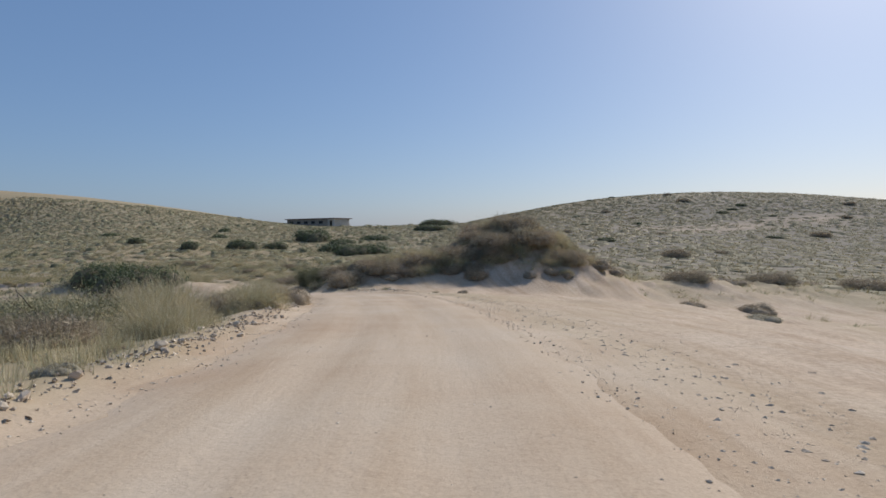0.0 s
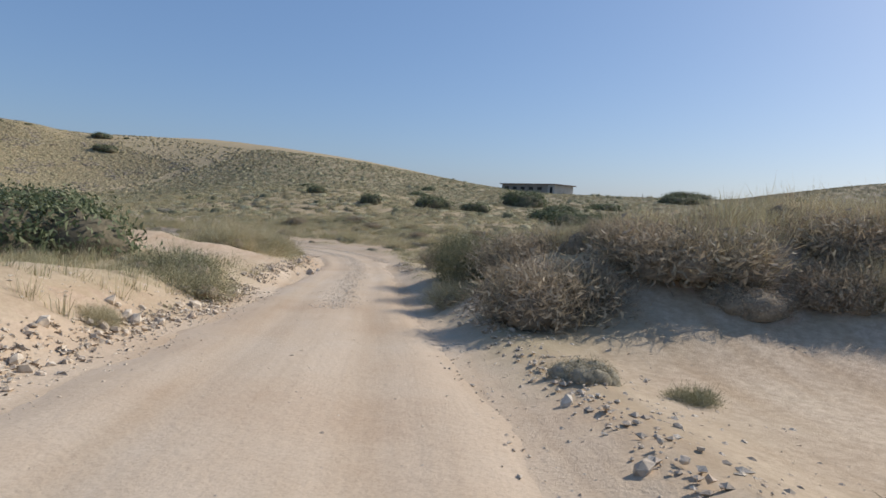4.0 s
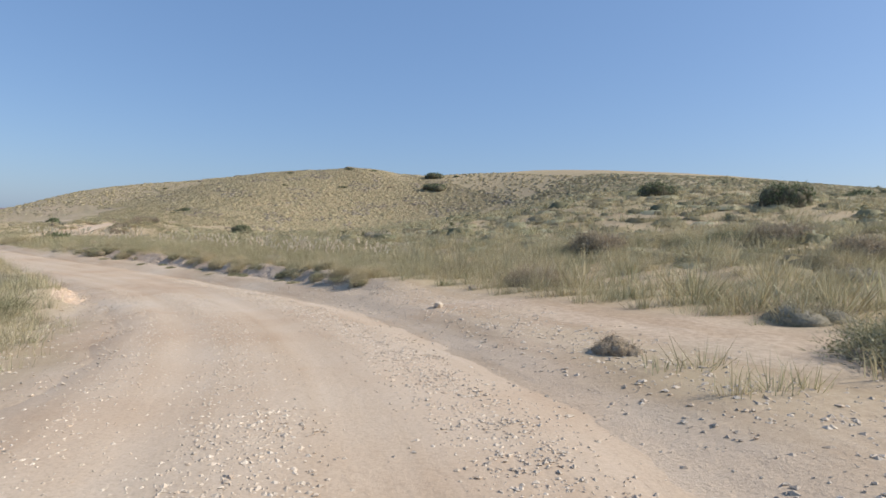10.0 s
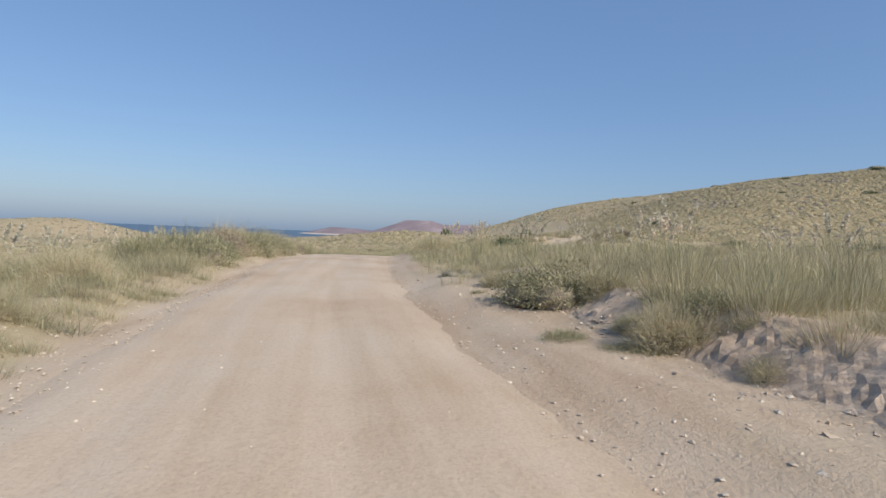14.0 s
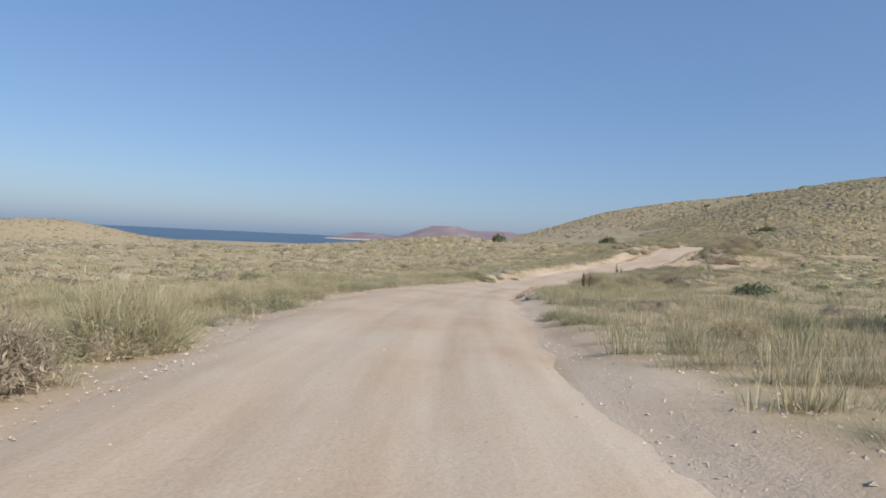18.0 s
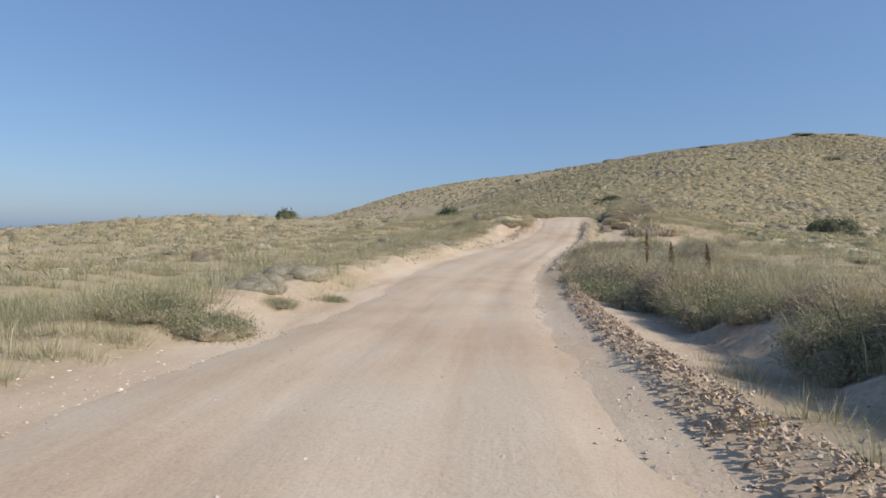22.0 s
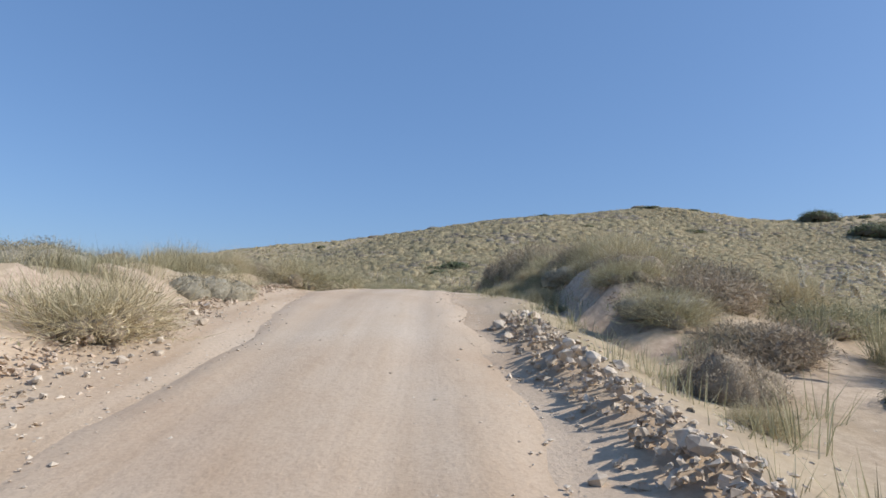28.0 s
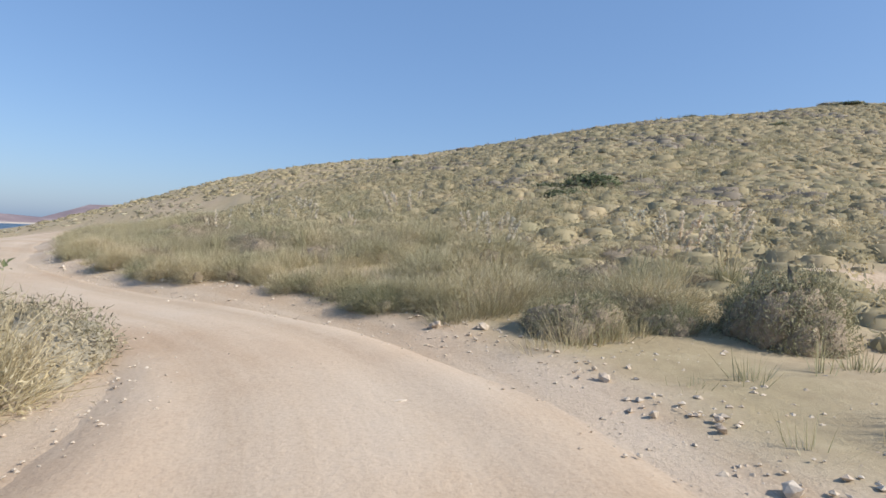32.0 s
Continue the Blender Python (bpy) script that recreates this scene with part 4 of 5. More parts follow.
# beside the start and on the dune, further on
plant_all(
    ("thorn", 48, 84, 2.6, 0.7), ("cushion_b", 22, 58, 1.2, 0.7),
)
# narrow part
plant_all(
    ("tamarisk", -6.75, 61.4, 1.9, 1.0), ("tamarisk", -5.0, 59.2, 1.9, 1.1), ("tamarisk", -7.3, 63.5, 1.25, 0.9), ("thorn", -10.2, 66.2, 1.05, 1.2), ("dry", -8, 67.4, 1.2, 1), ("cushion_b", -10.4, 66.4, 0.7, 1),
    ("thorn", -11.2, 71.6, 1.35, 0.95), ("dry", -10.6, 71, 1.2, 1.1), ("cushion_b", -15.6, 75.6, 1, 0.9), ("dry", -14, 74.6, 0.9, 1), ("dry", -18.4, 63.4, 1.5, 1),
    ("dry", -20.4, 66, 1.6, 1), ("sage", -22.4, 69, 1.5, 1), ("thorn", -19.4, 64.8, 1.1, 0.9), ("dry", -21.8, 64.6, 2, 1.1), ("dry", -24.4, 68, 2, 1),
    ("sage", -25.4, 71.6, 1.6, 1), ("weed", -21.4, 69, 0.9, 1), ("dry", -19.4, 63.2, 1.1, 1.1), ("thorn", -13.4, 71.8, 1.3, 0.85), ("sage", -14.6, 74.4, 1.5, 0.85),
)
# narrow part, further on
plant_all(
    ("sage", -16.4, 77.8, 1.3, 0.8), ("dry", -12.4, 75.2, 1.4, 0.9), ("cushion", -22.8, 82.6, 0.5, 0.9), ("weed", -22.4, 82.2, 0.5, 0.9), ("cushion", -24.8, 88.4, 0.7, 0.7),
    ("cushion_b", -23.6, 87.6, 0.6, 0.7), ("cushion", -26.2, 89.2, 0.7, 0.7), ("weed", -34, 76.8, 0.75, 0.5), ("weed", -35.2, 76.4, 0.6, 0.5),
)
# slope bushes
plant_all(
    ("thicket", -49.7, 118.2, 1.7, 1.6), ("thicket", -42.5, 124.5, 3.0, 1.25), ("thicket", -37.5, 129, 2.4, 1.1), ("thicket", -35, 144.5, 4.4, 1.25), ("thicket", -20, 122.6, 4.2, 0.9),
    ("leafy", -24.5, 125, 3.4, 0.9), ("leafy", -16, 124, 3.4, 0.9), ("thicket", -12.4, 176, 4.6, 0.75), ("thicket", -61.2, 119.8, 1.7, 1.4), ("thicket", -237.5, 200.5, 5, 1),
    ("leafy", -69, 170.6, 2, 1), ("leafy", -60, 150, 2.2, 0.8), ("thicket", -14, 204, 6, 0.7), ("leafy", -22, 150, 4, 0.6), ("leafy", -27, 140, 3.2, 0.6),
    ("leafy", -88, 150, 2.5, 0.7), ("leafy", 10, 215, 3, 0.8), ("thicket", -256, 211, 4.2, 1.2), ("leafy", -276, 180, 3, 0.35), ("leafy", -272, 189, 2.2, 0.5),
)
# slope bushes, further on
plant_all(
    ("leafy", -326, 170, 2.4, 0.6), ("leafy", -332, 175, 3, 0.5), ("leafy", -250, 166, 2.6, 0.5), ("leafy", -303, 169, 2.5, 0.4), ("cushion", -57, 97.5, 1.2, 0.8),
    ("cushion", -69, 98.3, 1.5, 0.7),
)
# bend and straight
plant_all(
    ("weed", -45.4, 77, 1, 0.9), ("sage", -53.4, 75.6, 1.1, 0.9), ("weed", -48, 76.2, 0.9, 0.8), ("weed", -45.3, 86.2, 0.7, 0.5), ("cushion", -59.2, 75, 0.55, 0.9),
    ("cushion", -62.8, 74.4, 0.6, 0.9), ("cushion", -60.6, 74.4, 0.5, 0.9), ("cushion_b", -64.6, 73.4, 0.6, 0.9), ("cushion", -66.2, 72.6, 0.55, 0.9), ("sage", -70.5, 80, 1.1, 1),
    ("dry", -88.6, 73.9, 0.8, 1.2), ("dry", -87.6, 74.4, 0.9, 1.2), ("leafy", -104.6, 76.2, 1.4, 1.7), ("leafy", -105.6, 77, 1.3, 1.8), ("sage", -89.2, 65.4, 1.2, 0.9),
    ("sage", -85.2, 66.6, 1.2, 0.9), ("weed", -92, 64.6, 1, 0.9), ("dry", -87, 65.6, 1.1, 1.1), ("sage", -106.2, 61.2, 1.2, 0.8), ("weed", -110.6, 60, 0.9, 0.8),
)
# bend and straight, further on
plant_all(
    ("weed", -106.8, 69, 0.7, 0.6), ("weed", -105, 69.4, 0.6, 0.7), ("cushion_b", -109.8, 71.4, 0.8, 0.8), ("cushion", -112.4, 68.8, 0.7, 0.7), ("cushion", -114.2, 68, 0.7, 0.6),
    ("cushion", -111, 70, 0.8, 0.7), ("weed", -125, 69.6, 0.9, 0.9), ("sage", -129.6, 71.2, 1, 0.9), ("dry", -127.6, 70.8, 0.8, 1), ("cushion", -139.6, 62.2, 0.7, 0.7),
    ("cushion", -142.6, 62.9, 0.95, 0.85), ("cushion", -141.3, 62.2, 0.6, 0.9), ("weed", -138.6, 62.9, 0.5, 0.8), ("weed", -140.3, 64, 0.35, 0.9), ("sage", -140.4, 71, 1.25, 1),
    ("sage", -142.4, 71.4, 1.2, 1), ("sage", -138.6, 71.2, 1.1, 1), ("dry", -143.8, 72.6, 1.2, 1.1), ("leafy", -192.8, 73.2, 1.6, 1.5), ("leafy", -199, 70, 1.8, 1.1),
)
# bend and straight, further on
plant_all(
    ("leafy", -199, 54.6, 1.6, 1.7), ("leafy", -134, 80.2, 1.7, 1.1), ("thicket", -185.6, 114, 2.6, 1.5), ("leafy", -181, 112, 1.8, 0.7), ("cushion", -159, 68, 0.8, 0.7), ("cushion", -158.3, 65.4, 0.9, 0.7),
    ("cushion", -165, 66, 1, 0.7), ("dry", -203, 91.6, 0.9, 0.9), ("dry", -205.2, 91.4, 0.9, 0.9), ("dry", -207.6, 90.6, 0.9, 0.9), ("dry", -210, 89.4, 0.9, 0.9),
    ("cushion", -212.4, 87.8, 0.9, 0.8), ("cushion_b", -215, 86.4, 0.9, 0.8), ("cushion", -218, 84.8, 0.9, 0.8), ("sage", -204, 93.2, 1.1, 0.8), ("dry", -202, 93.4, 0.9, 0.9),
    ("dry", -206.6, 92.8, 1, 0.9), ("dry", -209.6, 92, 1, 0.9), ("sage", -212.6, 90.6, 1.1, 0.8),
)
# bushes close to the bend, the start and the cut bank
plant_all(
    ("dry", -14.4, 77.4, 1.3, 1), ("sage", -12.6, 76.4, 1.4, 1), ("dry", -15.6, 79.8, 1.2, 1), ("thorn", -13.4, 79, 1.3, 1), ("sage", -16.6, 81.6, 1.1, 0.9),
    ("dry", -11.6, 79, 1.5, 1.1), ("dry", 0.6, 27.4, 1.2, 1), ("dry", -1.6, 30.6, 1.4, 1.1), ("thorn", -3.8, 33, 1.4, 1), ("dry", -5, 35.4, 1.3, 1),
    ("dry", 2.4, 24.6, 0.9, 0.9), ("thorn", 0.2, 24, 1, 0.9), ("thorn", -187.4, 91, 1.3, 1.3), ("dry", -185.8, 90.5, 1.2, 1.3), ("thorn", -184.2, 89.8, 1.2, 1.2),
    ("dry", -188.8, 91.5, 1, 1.1),
)
# climb and side track
plant_all(
    ("cushion_b", -171.0, 82.8, 0.6, 1.35), ("cushion", -169.8, 84.8, 0.9, 0.9), ("dry", -170, 82, 0.28, 1.1), ("thorn", -168.4, 84.6, 1.1, 0.9), ("cushion", -173.4, 84.4, 0.7, 0.8),
    ("cushion_b", -175.6, 85.6, 0.8, 0.8), ("cushion", -177.8, 86, 0.8, 0.9), ("sage", -180, 89.6, 1.3, 1.1), ("sage", -177, 89, 1.3, 1), ("dry", -174.6, 77, 1, 0.9),
    ("cushion", -178, 78.4, 0.8, 0.9), ("sage", -172.6, 75.2, 1.2, 0.9), ("thorn", -192.4, 93, 0.9, 1), ("cushion_b", -194, 93.3, 0.9, 1), ("thorn", -190.8, 92.5, 1, 0.9),
    ("cushion_b", -189.2, 91.9, 0.9, 0.9), ("thorn", -191.6, 93.6, 1.3, 1), ("thorn", -193.6, 94.2, 1.2, 0.9), ("dry", -189.2, 92.8, 1.2, 1), ("thorn", -195, 95, 1, 0.9),
)
# climb and side track, further on
plant_all(
    ("dry", -187.2, 91.8, 1.4, 1.1), ("thorn", -186.6, 91.8, 1.2, 1.15), ("sage", -184.8, 91.4, 1.2, 1.1), ("thorn", -189, 92.4, 1.2, 1), ("cushion_b", -192.6, 93.4, 0.9, 0.8),
    ("cushion_b", -191.2, 92.6, 0.9, 0.8), ("cushion_b", -194, 94.2, 0.8, 0.8), ("thorn", -190, 91.9, 1, 0.8), ("cushion_b", -188.4, 91.4, 0.9, 0.8), ("dry", -193.4, 94.4, 0.9, 0.9),
    ("cushion", -190.6, 83.2, 0.85, 0.8), ("cushion", -192.2, 83.8, 0.85, 0.75), ("cushion", -193.8, 84.4, 0.8, 0.8), ("cushion", -195.2, 85, 0.75, 0.8), ("cushion", -198.6, 84.2, 1.3, 1),
    ("cushion", -200.2, 83.2, 1.4, 1), ("cushion", -202, 83, 1.4, 1.05), ("dry", -203.6, 82.4, 1.3, 1), ("leafy", -209.5, 81, 1.6, 1), ("cushion", -196.4, 84.9, 1.05, 0.95),
)
# climb and side track, further on
plant_all(
    ("cushion", -194.4, 83.4, 1, 0.85), ("cushion", -198, 84.8, 0.95, 0.9), ("dry", -199.6, 84.8, 0.9, 0.9), ("sage", -201.2, 84.6, 1, 0.8), ("cushion_b", -197.2, 83.2, 1, 0.9),
    ("weed", -189.4, 82, 0.9, 0.9), ("leafy", -203.2, 81.6, 1.5, 1.0), ("olive_cushion", -200.2, 94.1, 0.78, 1.6), ("olive_cushion", -201.1, 91.9, 0.72, 1.1), ("olive_cushion", -200.8, 93.0, 0.42, 1.2), ("cushion_b", -198.3, 96.2, 0.7, 1.0),
    ("cushion_b", -197.6, 95.8, 0.6, 1), ("sage", -201.6, 84.4, 0.9, 0.8), ("sage", -204.4, 83, 1, 0.8), ("cushion_b", -204.4, 94.2, 0.9, 0.8), ("cushion_b", -206.5, 96, 1, 0.8),
    ("cushion_b", -209, 94.6, 1, 0.8), ("leafy", -224, 103, 1.6, 0.6), ("leafy", -228, 104, 1.5, 0.6),
)

# bushes that crowd the narrow part, and those over the hollow bank
for kind, ss, dd, size, tall in [
    ("dry", 86.5, 5.2, 1.1, 1.1), ("sage", 88, 4.6, 1.0, 1.1), ("dry", 89.5, 4.2, 1.0, 1.2), ("sage", 91, 4.0, 1.0, 1.15), ("dry", 92.6, 3.8, 0.9, 1.2), ("thorn", 90.5, 5.6, 1.1, 1.0), ("dry", 94, 3.9, 0.9, 1.1),
    ("sage", 95.6, 4.2, 0.9, 1.0), ("dry", 97, 4.0, 0.7, 1.0), ("sage", 52.4, 4.6, 1.0, 1.1), ("dry", 51.2, 4.2, 0.9, 1.2), ("sage", 50, 5.0, 1.1, 1.1), ("dry", 53.8, 5.2, 0.9, 1.0), ("thorn", 48.6, 4.6, 0.8, 1.0),
    ("dry", 47, 3.6, 0.8, 1.1), ("sage", 65, 10, 1.5, 1.0), ("sage", 71, 13.5, 1.8, 1.0), ("dry", 67.5, 12, 1.5, 1.0), ("thorn", 63, 12.5, 1.5, 1.0), ("sage", 227, -3.6, 1.1, 1.0), ("thorn", 225.8, -4.6, 1.1, 0.95),
    ("sage", 224.4, -5.8, 1.2, 0.95), ("dry", 222.6, -5.9, 1.0, 1.0), ("sage", 221, -6.2, 1.1, 0.9), ("dry", 219.4, -6.0, 0.9, 1.0), ("sage", 217.6, -6.1, 1.1, 0.9), ("thorn", 216, -6.2, 0.9, 0.9), ("sage", 214.2, -5.9, 1.0, 0.9),
    ("weed", 216.8, 4.3, 0.8, 1.0), ("cushion", 224.4, 4.8, 0.7, 0.8), ("cushion", 221, 4.2, 0.55, 0.7), ("cushion", 237, 5.0, 0.6, 0.7), ("cushion", 241, 4.4, 0.8, 0.6), ("cushion", 247.5, -8.5, 1.1, 0.6), ("cushion", 249.5, -9.5, 1.0, 0.6),
    ("sage", 234.5, -4.6, 0.9, 0.9), ("dry", 236.5, -4.8, 0.9, 0.9), ("sage", 239, -5.0, 1.0, 0.8), ("sage", 171.5, 4.6, 1.2, 1.2), ("sage", 174, 4.4, 1.1, 1.1), ("dry", 169.5, 4.8, 1.2, 1.1),
    ("dry", 169.6, -4.6, 0.9, 1.2), ("sage", 170.6, -5.2, 0.9, 1.1), ("dry", 168.6, -5.2, 0.9, 1.1), ("thorn", 258.5, -5.0, 0.8, 0.8), ("dry", 259.5, -4.4, 0.7, 0.9), ("thorn", 260.5, -5.2, 0.9, 0.8), ("dry", 261.5, -4.5, 0.7, 0.9), ("thorn", 262, -6.0, 1.0, 0.8),
    ("sage", 260.5, -7.0, 1.1, 0.9), ("dry", 258, -7.2, 0.9, 1.0), ("thorn", 256.5, -8.0, 0.9, 0.9), ("cushion_b", 255.8, -6.6, 0.6, 1.0), ("dry", 262.5, -7.6, 1.0, 1.0), ("sage", 264, -6.4, 1.1, 0.9)]:
    x, y = beside(np.array([ss]), np.array([dd]))
    plant(kind, float(x[0]), float(y[0]), size, tall, (ss * 41) % 360)
# on the bank before the last bend
plant_all(("sage", -182.3, 81.3, 0.9, 1.2), ("dry", -182, 80.6, 0.9, 1.2), ("dry", -183.9, 82.2, 0.7, 1.2))

# cushions packed along the inside of the last bend, and shrubs on the cut bank
rr = np.random.RandomState(80)
for k in range(34):
    ss = 280.5 + 15 * rr.rand()
    dd = float(half_width(np.array([ss]), 1.0)[0]) + 0.9 + 2.6 * rr.rand()
    x, y = beside(np.array([ss]), np.array([dd]))
    plant(rr.choice(["cushion", "cushion", "cushion_b", "dry"]), float(x[0]), float(y[0]), 0.8 + 0.6 * rr.rand(), 0.85 + 0.35 * rr.rand(), rr.rand() * 360)
for k in range(16):
    ss, dd = 142 + 14 * rr.rand(), 2.9 + 2.0 * rr.rand()
    x, y = beside(np.array([ss]), np.array([dd]))
    plant(rr.choice(["sage", "weed", "dry"]), float(x[0]), float(y[0]), 0.5 + 0.4 * rr.rand(), 0.9 + 0.4 * rr.rand(), rr.rand() * 360)
for k in range(20):
    ss, dd = 132 + 16 * rr.rand(), 3.6 + 2.6 * rr.rand()
    x, y = beside(np.array([ss]), np.array([dd]))
    plant(rr.choice(["cushion", "cushion", "cushion_b"]), float(x[0]), float(y[0]), 0.35 + 0.35 * rr.rand(), 0.85 + 0.3 * rr.rand(), rr.rand() * 360)
for k in range(22):
    ss = 256 + 26 * rr.rand()
    dd = 3.2 + 2.8 * rr.rand() + (1.6 if ss < 266 else 0)
    x, y = beside(np.array([ss]), np.array([dd]))
    plant(rr.choice(["dry", "cushion", "sage", "cushion_b"]), float(x[0]), float(y[0]), 0.6 + 0.5 * rr.rand(), 0.9 + 0.4 * rr.rand(), rr.rand() * 360)
for k in range(30):
    ss, dd = 158 + 24 * rr.rand(), 3.6 + 2.2 * rr.rand()
    x, y = beside(np.array([ss]), np.array([dd]))
    plant(rr.choice(["sage", "dry", "thorn", "weed"], p=[0.5, 0.25, 0.1, 0.15]), float(x[0]), float(y[0]), (1.0 + 0.5 * rr.rand()) * (1 if ss < 176 else 0.65), 1.1 + 0.5 * rr.rand(), rr.rand() * 360)
for k in range(26):
    ss, dd = 264 + 17.5 * rr.rand(), -4.3 - 1.2 * rr.rand()
    x, y = beside(np.array([ss]), np.array([dd]))
    plant(rr.choice(["thorn", "cushion_b", "dry"]), float(x[0]), float(y[0]), 0.5 + 0.4 * rr.rand(), 1.0 + 0.35 * rr.rand(), rr.rand() * 360)
for k in range(24):
    ss, dd = 264 + 17 * rr.rand(), -3.5 - 0.8 * rr.rand()
    x, y = beside(np.array([ss]), np.array([dd]))
    plant(rr.choice(["dry", "cushion_b", "thorn"]), float(x[0]), float(y[0]), 0.22 + 0.25 * rr.rand(), 0.9 + 0.5 * rr.rand(), rr.rand() * 360)
# dense bushes over the stone berm of the climb
for k in range(96):
    ss = 228 + 18.5 * rr.rand()
    dd = -float(half_width(np.array([ss]), -1.0)[0]) - 1.25 - 6.2 * rr.rand() ** 1.4
    x, y = beside(np.array([ss]), np.array([dd]))
    plant(rr.choice(["sage", "dry", "thorn", "cushion", "weed"], p=[0.22, 0.28, 0.12, 0.3, 0.08]), float(x[0]), float(y[0]), 0.5 + 0.5 * rr.rand(), 0.85 + 0.3 * rr.rand(), rr.rand() * 360)
# bushes hanging over the hollow bank
rr = np.random.RandomState(83)
for k in range(48):
    ss, dd = 211.5 + 15 * rr.rand(), -4.75 - 1.5 * rr.rand() ** 1.3
    x, y = beside(np.array([ss]), np.array([dd]))
    plant(rr.choice(["dry", "sage", "thorn"]), float(x[0]), float(y[0]), 0.5 + 0.4 * rr.rand(), 1.0 + 0.4 * rr.rand(), rr.rand() * 360)
plant_all(("sage", -147.0, 72.6, 0.8, 1.1), ("sage", -135.5, 62.4, 0.8, 1.0))
# tufts down the face of the tall bank, and tall dry growth along its top
for k in range(36):
    ss, dd = 262 + 18 * rr.rand(), -2.9 - 1.4 * rr.rand()
    x, y = beside(np.array([ss]), np.array([dd]))
    plant(rr.choice(["dry", "weed", "cushion_b"], p=[0.5, 0.3, 0.2]), float(x[0]), float(y[0]), 0.22 + 0.3 * rr.rand(), 1.0 + 0.5 * rr.rand(), rr.rand() * 360)
for k in range(44):
    ss, dd = 262 + 21 * rr.rand(), -4.7 - 3.2 * rr.rand()
    x, y = beside(np.array([ss]), np.array([dd]))
    plant(rr.choice(["dry", "thorn", "sage"], p=[0.5, 0.35, 0.15]), float(x[0]), float(y[0]), 0.6 + 0.4 * rr.rand(), 1.1 + 0.4 * rr.rand(), rr.rand() * 360)
for k in range(46):
    ss = 286 + 17 * rr.rand()
    dd = -float(half_width(np.array([ss]), -1.0)[0]) - 0.45 - 0.8 * rr.rand()
    x, y = beside(np.array([ss]), np.array([dd]))
    plant(rr.choice(["dry", "dry", "weed"]), float(x[0]), float(y[0]), 0.3 + 0.2 * rr.rand(), 1.1 + 0.4 * rr.rand(), rr.rand() * 360)
# scrub on the field outside the bend, and weeds beside the wide stretch
for k in range(52):
    ss, dd = 95 + 31 * rr.rand(), -6.5 - 22 * rr.rand()
    x, y = beside(np.array([ss]), np.array([dd]))
    plant(rr.choice(["sage", "dry", "thorn", "weed"], p=[0.35, 0.3, 0.2, 0.15]), float(x[0]), float(y[0]), 0.6 + 0.6 * rr.rand(), 0.75 + 0.3 * rr.rand(), rr.rand() * 360)
for k in range(30):
    ss, dd = 181 + 20 * rr.rand(), 4.4 + 3.4 * rr.rand()
    x, y = beside(np.array([ss]), np.array([dd]))
    plant(rr.choice(["sage", "weed", "dry"]), float(x[0]), float(y[0]), 0.45 + 0.35 * rr.rand(), 0.9 + 0.4 * rr.rand(), rr.rand() * 360)
# tufts over the low cut bank, and weeds on the bare verge before it
for k in range(64):
    ss, dd = 123 + 30 * rr.rand(), -4.1 - 1.0 * rr.rand()
    x, y = beside(np.array([ss]), np.array([dd]))
    plant(rr.choice(["dry", "dry", "weed"]), float(x[0]), float(y[0]), 0.26 + 0.22 * rr.rand(), 1.0 + 0.4 * rr.rand(), rr.rand() * 360)
for k in range(16):
    ss, dd = 126 + 25 * rr.rand(), -3.3 - 0.6 * rr.rand()
    x, y = beside(np.array([ss]), np.array([dd]))
    plant("weed", float(x[0]), float(y[0]), 0.18 + 0.14 * rr.rand(), 0.6 + 0.3 * rr.rand(), rr.rand() * 360)
# bushes at the foot of the hill and inside the last bend
for k in range(54):
    ss, dd = 286 + 26 * rr.rand(), -3.0 - 7.0 * rr.rand()
    x, y = beside(np.array([ss]), np.array([dd]))
    plant(rr.choice(["cushion_b", "sage", "olive_cushion", "thorn", "cushion"]), float(x[0]), float(y[0]), 0.4 + 0.45 * rr.rand(), 0.8 + 0.3 * rr.rand(), rr.rand() * 360)
plant_all(("cushion", -201.4, 86.0, 0.62, 0.9), ("dry", -200.4, 85.9, 0.6, 0.9), ("cushion", -202.6, 85.3, 0.7, 0.9), ("cushion_b", -199.4, 85.7, 0.55, 0.9), ("dry", -204.0, 84.2, 0.7, 0.9))
# dark bushes dotted over the sandy hill
for _ in range(46):
    x, y = 10 + 190 * rr.rand(), 130 + 200 * rr.rand()
    plant(rr.choice(["leafy", "thicket", "thorn"]), x, y, 1.2 + 1.6 * rr.rand(), 0.55 + 0.35 * rr.rand(), rr.rand() * 360)
# low bushes along the hill's crest
rr = np.random.RandomState(79)
for _ in range(26):
    x, y = -345 + 120 * rr.rand(), 95 + 130 * rr.rand()
    plant(rr.choice(["leafy", "cushion_b", "cushion"]), x, y, 1.0 + 1.2 * rr.rand() ** 2, 0.55 + 0.4 * rr.rand(), rr.rand() * 360)
